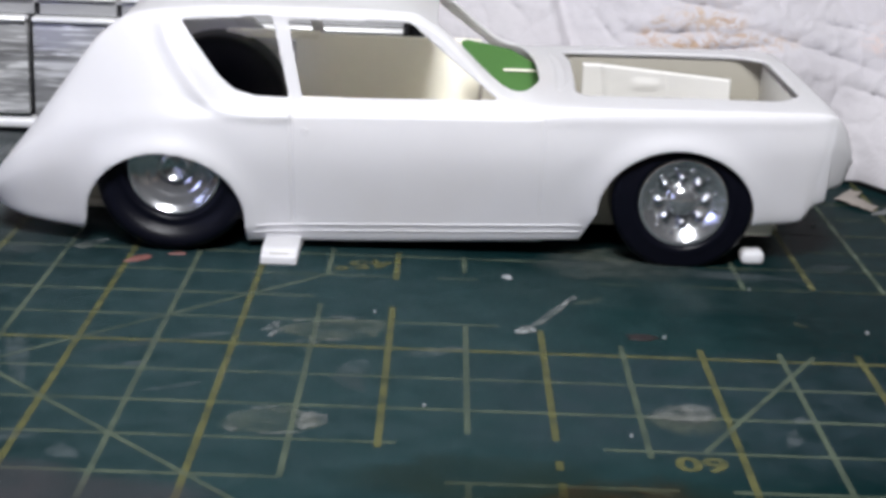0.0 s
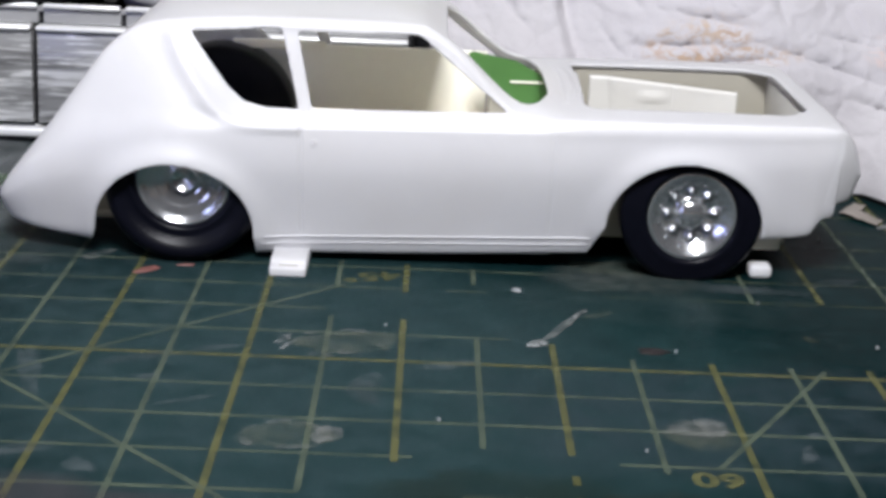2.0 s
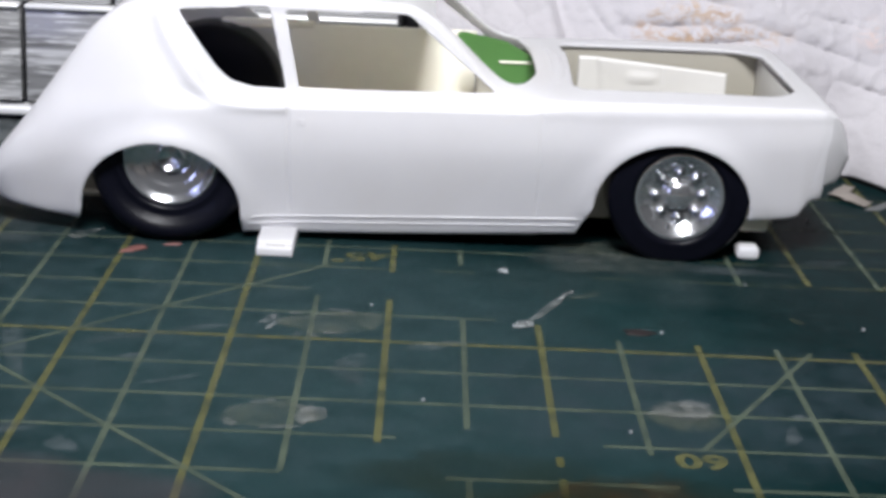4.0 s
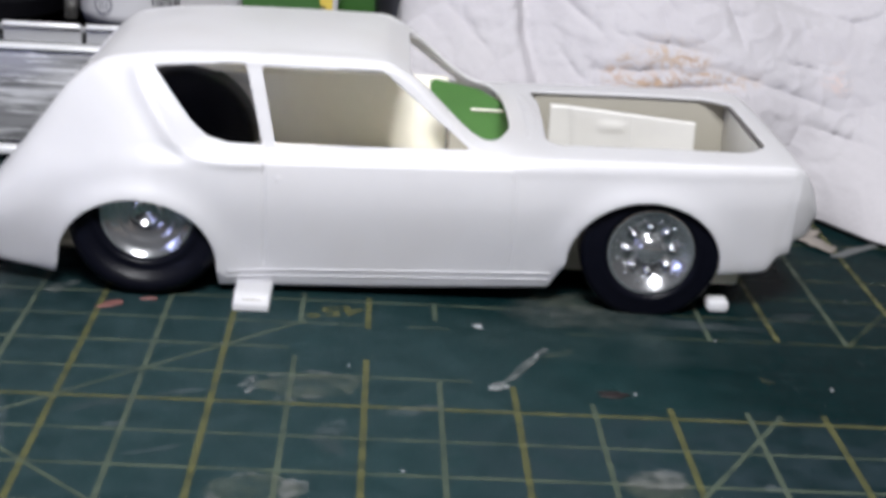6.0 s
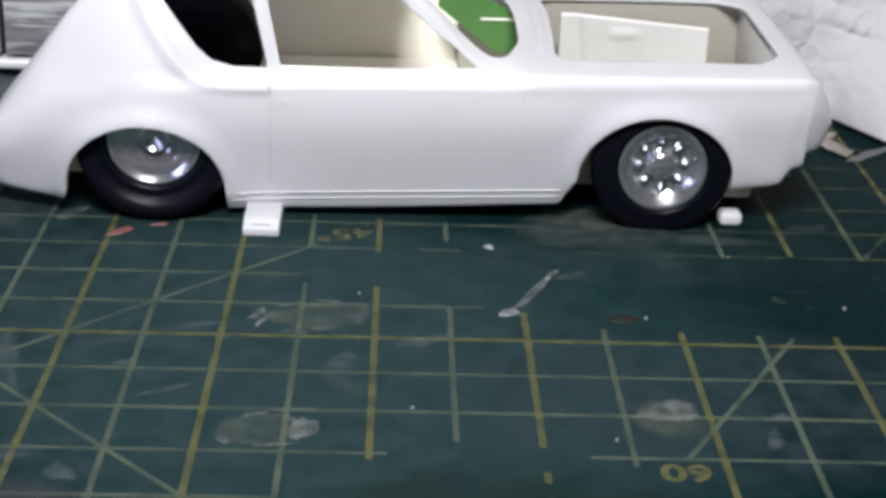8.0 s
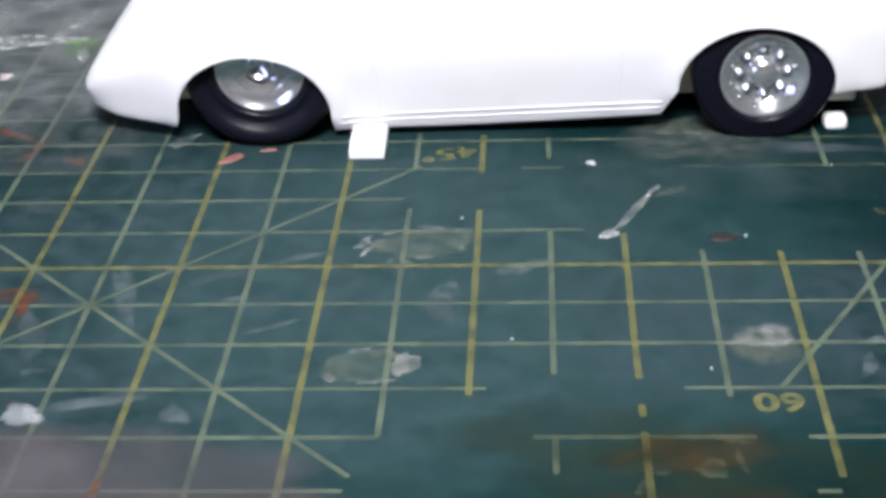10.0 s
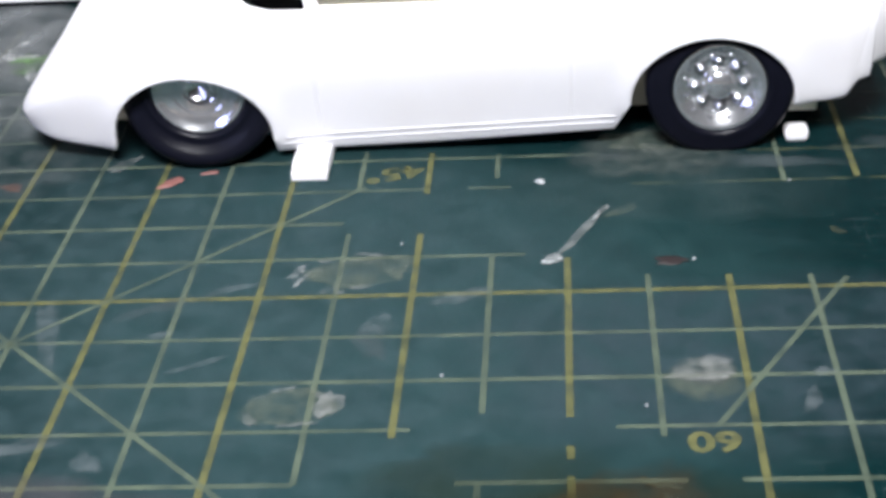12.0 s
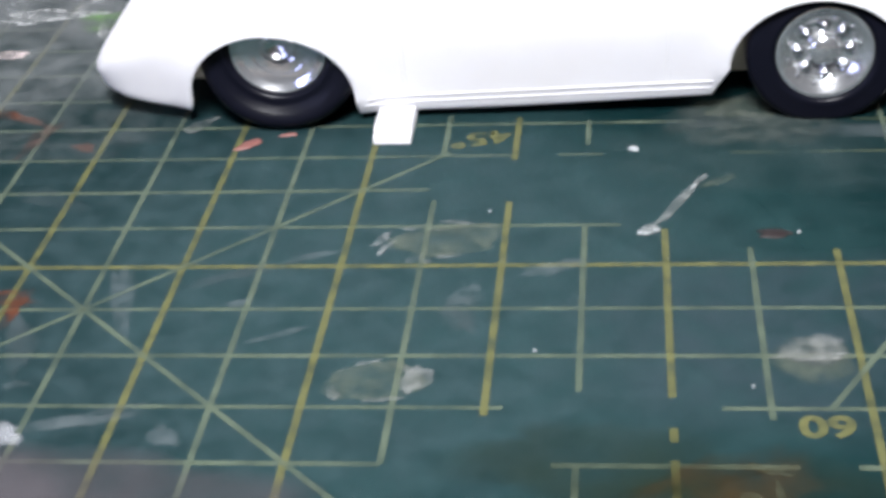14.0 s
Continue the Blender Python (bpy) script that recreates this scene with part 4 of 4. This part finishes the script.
def stain_towel(m, spots):
    """Brown soaked patches of ragged outline."""
    nt = m.node_tree
    b = nt.nodes["Principled BSDF"]
    tc = nt.nodes.new("ShaderNodeTexCoord")
    for centre, reach, colour in spots:
        mp = nt.nodes.new("ShaderNodeMapping")
        mp.vector_type = "TEXTURE"
        mp.inputs["Location"].default_value = [c * U for c in centre]
        mp.inputs["Scale"].default_value = [r * U for r in reach]
        nt.links.new(tc.outputs["Object"], mp.inputs["Vector"])
        ln = nt.nodes.new("ShaderNodeVectorMath")
        ln.operation = "LENGTH"
        nt.links.new(mp.outputs[0], ln.inputs[0])
        near = nt.nodes.new("ShaderNodeMapRange")
        near.inputs["From Min"].default_value, near.inputs["From Max"].default_value = 1.0, 0.35
        nt.links.new(ln.outputs["Value"], near.inputs["Value"])
        n = nt.nodes.new("ShaderNodeTexNoise")
        n.inputs["Scale"].default_value, n.inputs["Detail"].default_value, n.inputs["Distortion"].default_value = 400, 7, 1.9
        drawn = nt.nodes.new("ShaderNodeMapping")
        drawn.inputs["Scale"].default_value, drawn.inputs["Rotation"].default_value = (0.75, 0.3, 1.3), (0, radians(-16), 0)
        nt.links.new(tc.outputs["Object"], drawn.inputs["Vector"])
        nt.links.new(drawn.outputs[0], n.inputs["Vector"])
        patch = nt.nodes.new("ShaderNodeMapRange")
        patch.inputs["From Min"].default_value, patch.inputs["From Max"].default_value = 0.45, 0.60
        nt.links.new(n.outputs["Fac"], patch.inputs["Value"])
        mul = nt.nodes.new("ShaderNodeMath")
        mul.operation = "MULTIPLY"
        nt.links.new(near.outputs[0], mul.inputs[0])
        nt.links.new(patch.outputs[0], mul.inputs[1])
        mix = nt.nodes.new("ShaderNodeMix")
        mix.data_type = "RGBA"
        mix.inputs["B"].default_value = (*colour, 1)
        nt.links.new(mul.outputs[0], mix.inputs["Factor"])
        nt.links.new(b.inputs["Base Color"].links[0].from_socket, mix.inputs["A"])
        nt.links.new(mix.outputs["Result"], b.inputs["Base Color"])


towel()
stain_towel(TOWEL, [((4.6, 13.3, 3.2), (2.3, 3, 0.42), (0.455, 0.405, 0.395)), ((4.3, 13.3, 3.75), (1.2, 3, 0.45), (0.45, 0.40, 0.38)), ((3.55, 13.3, 2.97), (0.65, 3, 0.30), (0.40, 0.295, 0.215)),
                    ((4.25, 13.3, 3.02), (0.75, 3, 0.26), (0.38, 0.27, 0.19)), ((5.0, 13.3, 3.2), (0.95, 3, 0.24), (0.38, 0.285, 0.22)), ((5.7, 13.3, 3.12), (0.9, 3, 0.22), (0.42, 0.34, 0.29)),
                    ((4.1, 13.3, 3.60), (0.65, 3, 0.34), (0.41, 0.32, 0.25)), ((4.8, 13.3, 3.55), (0.50, 3, 0.26), (0.35, 0.255, 0.19)), ((2.95, 13.3, 3.12), (0.35, 3, 0.40), (0.40, 0.31, 0.26)),
                    ((3.3, 13.3, 3.5), (0.4, 3, 0.22), (0.41, 0.33, 0.27)), ((3.9, 13.3, 2.8), (0.35, 3, 0.2), (0.36, 0.25, 0.18)), ((8.4, 13.3, 3.2), (0.5, 3, 0.5), (0.53, 0.44, 0.42))])


# ---- marks and scraps on the mat ----
def blot(name, label, category, x, y, rx, ry, turn, mat_, seed, height=0.02, ragged=0.35, lift=0.010, n=36):
    """A thin dried patch of uneven outline, a little proud in the middle."""
    rnd = random.Random(seed)
    ph = [rnd.uniform(0, 6.28) for _ in range(5)]
    c, s_ = math.cos(radians(turn)), math.sin(radians(turn))
    verts, faces = [(x, y, lift + height)], []
    rings = (0.45, 0.75, 0.88, 1.0)
    for q, h in zip(rings, (0.95, 0.7, 0.5, 0.0)):
        for k in range(n):
            a = 2 * math.pi * k / n
            r = q * (1 + ragged * (0.5 * math.sin(2 * a + ph[0]) + 0.35 * math.sin(3 * a + ph[1]) + 0.3 * math.sin(5 * a + ph[2]) + 0.2 * math.sin(9 * a + ph[3]) + 0.12 * math.sin(14 * a + ph[4])) * q)
            u, v = rx * r * math.cos(a), ry * r * math.sin(a)
            verts.append((x + u * c - v * s_, y + u * s_ + v * c, lift + height * h))
    for k in range(n):
        faces.append((0, 1 + k, 1 + (k + 1) % n))
        for j in range(len(rings) - 1):
            a, b = 1 + j * n, 1 + (j + 1) * n
            faces.append((a + k, b + k, b + (k + 1) % n, a + (k + 1) % n))
    bm = mesh_bm(verts, faces)
    cover = bm.verts.layers.float.new("cover")
    steps = (1.0, 0.95, 0.75, 0.35, 0.0) if name in ("smudge", "paint_stain") else (0.6, 0.65, 0.85, 1.1, 0.0)
    for k, v in enumerate(bm.verts):
        v[cover] = steps[0 if k == 0 else 1 + (k - 1) // n]
    if name in ("smudge", "paint_stain", "glue_stain"):
        return part(name, bm, mat_, mat, label)
    return tagged(link(name, bm, mat_), label, category)


blot("glue_stain", "dried translucent glue patch on the cutting mat", "glue stain", -3.45, 0.80, 0.86, 0.58, 5, GLUE, 1, 0.02, 0.24)
blot("glue_stain", "thick white end of a dried glue patch", "glue stain", -4.53, 0.80, 0.24, 0.09, 58, GLUE_WHITE, 2, 0.05, 0.4, 0.014)
blot("glue_stain", "thick white end of a dried glue patch", "glue stain", -4.44, 0.52, 0.20, 0.07, 62, GLUE_WHITE, 102, 0.05, 0.4, 0.014)
blot("glue_stain", "dried translucent glue patch on the cutting mat", "glue stain", -4.12, -3.20, 0.72, 0.54, 6, GLUE, 3, 0.02, 0.16)
blot("glue_stain", "whitish rim of a dried glue patch", "glue stain", -3.54, -3.16, 0.20, 0.38, -20, GLUE_SOFT, 4, 0.03, 0.3, 0.016)
blot("smudge", "dried whitish glue patch beside a grid line", "glue stain", 1.97, -2.66, 0.66, 0.60, 0, GLUE, 5, 0.012, 0.15)
blot("smudge", "white crest of a dried glue patch", "glue stain", 2.0, -2.40, 0.58, 0.38, 4, CRUST, 6, 0.02, 0.25, 0.016)
blot("glue_stain", "white ridge across a dried glue patch", "glue stain", 1.95, -2.58, 0.55, 0.09, 5, GLUE_SOFT, 106, 0.03, 0.5, 0.018)
blot("smudge", "pale rubbed smudge on the cutting mat", "smudge", -1.75, -0.1, 0.5, 0.24, 28, HAZE, 7, 0.004)
blot("smudge", "faint curved rubbed smudge on the cutting mat", "smudge", -8.35, -1.0, 0.18, 1.35, 15, HAZE, 8, 0.004, 0.3)
blot("smudge", "pale dried wash on the cutting mat", "smudge", -8.25, -4.2, 0.95, 0.17, 14, HAZE, 9, 0.004)
blot("smudge", "small round pale smudge on the mat", "smudge", -9.15, -4.5, 0.36, 0.3, 0, film("soft_white_residue", (0.30, 0.31, 0.33), (0.35, 0.7), 120, 0.5), 10, 0.006)
blot("smudge", "small pale smudge on the mat", "smudge", -6.85, -4.5, 0.22, 0.3, 20, HAZE, 11, 0.006)
blot("smudge", "large grey dusty haze on the cutting mat", "smudge", -7.6, -6.4, 4.2, 1.7, -4, film("grey_dust", (0.066, 0.060, 0.066), (0.3, 0.7), 60, 0.6, 0.35, 0.65), 12, 0.003, 0.3)
blot("paint_stain", "rusty brown paint stain on the cutting mat", "paint stain", 0.75, -5.4, 1.15, 0.75, 15, RUST, 13, 0.004)
blot("paint_stain", "wide ochre brown paint stain on the cutting mat", "paint stain", -0.2, -7.4, 2.6, 1.2, 0, RUST, 14, 0.003, 0.3)
for x, y, rx, ry, turn, seed in ((-11.5, 4.75, 0.20, 0.75, -6, 15), (-12.6, 5.85, 0.75, 0.24, -16, 16), (-10.5, 4.35, 0.24, 0.2, 0, 17), (-10.45, -0.92, 0.75, 0.26, -10, 18), (-10.0, -1.25, 0.17, 0.55, -6, 19),
                                 (-13.4, 6.3, 0.5, 0.3, -20, 130), (-9.36, -4.2, 0.12, 0.12, 0, 131), (-7.65, -6.4, 0.10, 0.4, -14, 132), (-11.9, 5.5, 0.5, 0.12, -20, 133)):
    blot("paint_stain", "orange paint smear on the cutting mat", "paint stain", x, y, rx, ry, turn, ORANGE, seed, 0.004, 0.5)
blot("plastic_flake", "pink plastic flake lying by the rear tyre", "plastic flake", -7.42, 4.36, 0.30, 0.12, 42, PINK, 20, 0.04, 0.3)
blot("plastic_flake", "small pink plastic flake by the rear tyre", "plastic flake", -6.74, 4.74, 0.15, 0.07, 10, PINK, 21, 0.03, 0.3)
blot("glue_stain", "dried white smear beside the rear tyre", "glue stain", -8.52, 5.2, 0.40, 0.16, 45, CRUST, 22, 0.03, 0.4)
blot("glue_stain", "long dried glue string on the cutting mat", "glue stain", 0.25, 2.0, 1.05, 0.085, 63, GLUE_SOFT, 23, 0.05, 0.4)
blot("glue_stain", "white upper end of a glue string", "glue stain", 0.60, 2.68, 0.28, 0.055, 60, GLUE_WHITE, 107, 0.05, 0.4, 0.016)
blot("glue_stain", "white blob at the end of a glue string", "glue stain", -0.25, 1.05, 0.24, 0.13, 50, GLUE_WHITE, 24, 0.06, 0.3, 0.014)
blot("glue_stain", "faint glue streak beside a glue string", "glue stain", 0.95, 2.75, 0.35, 0.12, 40, GLUE, 25, 0.02)
blot("plastic_flake", "dark red brown flake on the mat", "plastic flake", 1.72, 0.93, 0.30, 0.13, 0, material("dark_red", (0.0085, 0.0040, 0.0042), 0.5, grain=0.3), 26, 0.03, 0.4)
CHIP = material("white_chip", (0.20, 0.21, 0.215), 0.5, grain=0.1)
for x, y, r, seed in ((-0.47, 3.98, 0.14, 27), (-2.84, 1.72, 0.05, 28), (6.15, 8.29, 0.06, 29), (5.67, 1.53, 0.07, 30), (2.1, 0.95, 0.06, 32), (7.3, 3.49, 0.08, 33), (4.01, 3.74, 0.04, 34), (1.1, -3.32, 0.05, 35), (-1.91, -2.44, 0.05, 36)):
    blot("plastic_chip", "tiny white plastic chip on the mat", "plastic chip", x, y, r * (0.75 if r > 0.1 else 0.55), r * (0.6 if r > 0.1 else 0.45), seed * 40, CHIP, seed, 0.05, 0.3, 0.008, 16)
blot("glue_stain", "white smear with green paint on the mat", "glue stain", -13.2, 10.9, 1.3, 0.35, 14, GLUE_WHITE, 38, 0.02, 0.5)
blot("paint_stain", "light green paint smear on the mat", "paint stain", -11.9, 10.6, 0.5, 0.75, 30, film("light_green_paint", (0.10, 0.19, 0.07), (0.1, 0.7), 160), 39, 0.01, 0.4)
blot("glue_stain", "pale pinkish dried patch on the mat", "glue stain", -13.5, 8.75, 0.55, 0.22, 5, film("pale_pink", (0.45, 0.38, 0.37), (0.3, 0.95), 200), 40, 0.03, 0.3)
blot("glue_stain", "pale dusty patch under the front tyre", "glue stain", 1.55, 5.6, 0.9, 0.45, 0, GLUE, 41, 0.01)
# Pale mottled film stands in for the car's reflection near the tyre.
blot("smudge", "pale mottled film with the car's reflection painted in", "smudge", 1.75, 5.1, 1.7, 1.25, 0, film("reflection_film", (0.068, 0.082, 0.076), (0.04, 0.60), 210, 0.22, 0.36, 0.64, spec=0.10), 43, 0.003, 0.16, 0.0115)
blot("smudge", "wide thin haze round the front tyre", "smudge", 1.9, 3.9, 3.2, 1.9, 0, film("thin_grey_haze", (0.034, 0.056, 0.058), (0.10, 0.36), 120, 0.3, 0.32, 0.68), 44, 0.0015, 0.16, 0.0032, 48)
blot("smudge", "faint pale rubbed area on the mat", "smudge", -3.05, -1.25, 0.28, 0.45, 0, DUST, 42, 0.004)


def paper_scrap(name, label, outline, mat_, curl, seed):
    """A torn flat piece, its outline ragged and its ends curling off the mat."""
    rnd = random.Random(seed)
    ring = []
    for a, b in zip(outline, outline[1:] + outline[:1]):
        for k in range(6):
            t = k / 6
            j = 0.018 if k else 0.0
            ring.append((a[0] + (b[0] - a[0]) * t + rnd.uniform(-j, j), a[1] + (b[1] - a[1]) * t + rnd.uniform(-j, j)))
    bm = mesh_bm([(x, y, 0.014) for x, y in ring], [tuple(range(len(ring)))])
    bmesh.ops.triangulate(bm, faces=bm.faces[:])
    bmesh.ops.subdivide_edges(bm, edges=bm.edges[:], cuts=2, use_grid_fill=True)
    for v in bm.verts:
        p = Vector((v.co.x / U * 1.4, v.co.y / U * 1.4, seed))
        v.co.z += (curl * abs(noise.noise(p)) + 0.3 * curl * abs(noise.noise(p * 3))) * U
    ob = link(name, bm, mat_)
    mod = ob.modifiers.new("sheet", "SOLIDIFY")
    mod.thickness, mod.offset = 0.02 * U, 1
    return tagged(ob, label, "paper scrap")


BEIGE = material("beige_paper", (0.22, 0.195, 0.175), 0.8, grain=0.2, grain_scale=160, stain=(0.14, 0.12, 0.10), stain_amount=0.5, stain_scale=120, bump=0.4, bump_scale=600)
GREY_SCRAP = material("grey_backing_paper", (0.09, 0.095, 0.097), 0.7, grain=0.25, grain_scale=160, bump=0.3, bump_scale=600)
paper_scrap("paper_scrap", "torn L-shaped beige paper scrap beside the paper towel", [(7.08, 10.50), (7.65, 11.46), (7.87, 11.17), (7.58, 10.66), (7.95, 9.97), (7.70, 9.60), (7.38, 9.98)], BEIGE, 0.08, 5)
paper_scrap("paper_scrap", "narrow torn grey paper strip beside the paper towel", [(7.62, 9.30), (7.72, 9.52), (8.20, 10.00), (9.00, 10.55), (9.02, 10.35), (8.00, 9.45)], GREY_SCRAP, 0.04, 6)

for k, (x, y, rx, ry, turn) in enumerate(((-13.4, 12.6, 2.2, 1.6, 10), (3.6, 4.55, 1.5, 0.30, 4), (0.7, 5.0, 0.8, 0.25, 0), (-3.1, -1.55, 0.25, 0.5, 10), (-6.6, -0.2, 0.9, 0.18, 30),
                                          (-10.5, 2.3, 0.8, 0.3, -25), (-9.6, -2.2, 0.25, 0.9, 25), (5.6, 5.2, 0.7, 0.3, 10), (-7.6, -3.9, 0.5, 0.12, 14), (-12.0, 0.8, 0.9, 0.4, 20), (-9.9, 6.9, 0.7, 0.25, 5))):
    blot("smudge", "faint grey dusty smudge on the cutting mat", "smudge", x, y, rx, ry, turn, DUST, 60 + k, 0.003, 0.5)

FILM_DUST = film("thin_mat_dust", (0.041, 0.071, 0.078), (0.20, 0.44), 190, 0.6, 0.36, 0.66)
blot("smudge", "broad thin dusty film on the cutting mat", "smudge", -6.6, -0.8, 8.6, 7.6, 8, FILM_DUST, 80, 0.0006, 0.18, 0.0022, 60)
blot("smudge", "pale grey haze on the mat behind the car", "smudge", -13.2, 12.2, 3.4, 2.9, 10, film("pale_haze", (0.14, 0.15, 0.155), (0.30, 0.80), 80, 0.6, 0.36, 0.64), 81, 0.003, 0.3, 0.012)
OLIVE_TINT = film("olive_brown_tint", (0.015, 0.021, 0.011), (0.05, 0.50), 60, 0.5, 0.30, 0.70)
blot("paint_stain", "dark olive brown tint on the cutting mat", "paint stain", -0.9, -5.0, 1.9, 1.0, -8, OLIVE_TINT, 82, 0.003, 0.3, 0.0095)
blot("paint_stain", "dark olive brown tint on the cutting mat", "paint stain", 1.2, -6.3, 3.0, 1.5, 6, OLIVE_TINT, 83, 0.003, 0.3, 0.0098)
for k, (x, y, rx, ry, turn) in enumerate(((-3.94, 0.20, 0.17, 0.07, 20), (-3.40, 0.26, 0.22, 0.05, 4), (-3.32, 1.36, 0.26, 0.06, -6), (-4.04, 1.18, 0.15, 0.07, 15), (-3.74, 0.10, 0.08, 0.06, 0),
                                          (-3.55, -3.30, 0.07, 0.12, -20), (-4.68, -3.50, 0.10, 0.16, 30), (-3.98, -3.66, 0.24, 0.05, 8), (-3.68, -2.92, 0.12, 0.06, -35), (-4.3, -2.74, 0.2, 0.05, 10))):
    blot("glue_stain", "small whitish crust on the rim of a glue patch", "glue stain", x, y, rx, ry, turn, CRUST, 110 + k, 0.03, 0.5, 0.016)
MILKY = film("milky_mat_film", (0.125, 0.138, 0.142), (0.22, 0.60), 150, 0.6, 0.34, 0.66)
blot("smudge", "milky grey film on the mat behind the car tail", "smudge", -12.6, 8.2, 2.6, 3.0, -8, MILKY, 121, 0.003, 0.25, 0.011)
blot("smudge", "milky grey film on the mat beside the rear tyre", "smudge", -11.2, 5.0, 2.6, 1.5, 4, film("thin_milky_film", (0.10, 0.118, 0.122), (0.06, 0.30), 200, 0.6, 0.34, 0.66), 124, 0.003, 0.3, 0.0115)
blot("glue_stain", "curved white brush stroke on the mat", "glue stain", -12.5, 11.5, 0.12, 0.55, -22, GLUE_WHITE, 122, 0.02, 0.3, 0.016)
blot("glue_stain", "white brush stroke on the mat beside green paint", "glue stain", -11.72, 9.95, 0.12, 0.42, 18, GLUE_WHITE, 123, 0.02, 0.3, 0.016)

# Lightens the mat's middle against its darker right side.
blot("smudge", "broad thin teal film on the cutting mat", "smudge", -2.6, -0.6, 7.4, 7.4, 0, film("teal_mat_film", (0.0182, 0.0480, 0.0500), (0.34, 0.66), 120, 0.5, 0.34, 0.66), 141, 0.0006, 0.12, 0.0012, 60)
# thin films and flecks of the mat's front and far side
blot("smudge", "thin blue grey dust film over the grid", "smudge", 3.0, -2.0, 5.2, 2.5, 2, film("blue_grey_dust", (0.038, 0.058, 0.070), (0.12, 0.40), 170, 0.6, 0.36, 0.66), 140, 0.0006, 0.2, 0.0030, 60)
for k, (x, y, rx, ry, turn) in enumerate(((0.88, -5.86, 0.26, 0.20, 25), (1.29, -5.69, 0.06, 0.30, 8), (-0.09, -6.31, 0.12, 0.14, 0), (1.15, -5.15, 0.30, 0.08, -25), (0.2, -5.95, 0.1, 0.08, 0), (4.58, 1.82, 0.10, 0.14, 30))):
    blot("glue_stain", "pale greenish dried fleck on the cutting mat", "glue stain", x, y, rx, ry, turn, FLECK, 150 + k, 0.02, 0.4, 0.015)
for k, (x, y, rx, ry, turn) in enumerate(((3.48, -3.2, 0.12, 0.42, -10), (3.75, -2.5, 0.2, 0.14, 20), (-5.7, -1.98, 0.55, 0.09, 25), (-5.6, 0.3, 0.5, 0.12, 25), (-9.3, -3.3, 0.2, 0.12, 0), (-6.5, -1.1, 0.2, 0.12, 10), (-3.0, -0.9, 0.25, 0.35, 0))):
    blot("smudge", "pale rubbed streak on the cutting mat", "smudge", x, y, rx, ry, turn, HAZE, 160 + k, 0.004, 0.35)
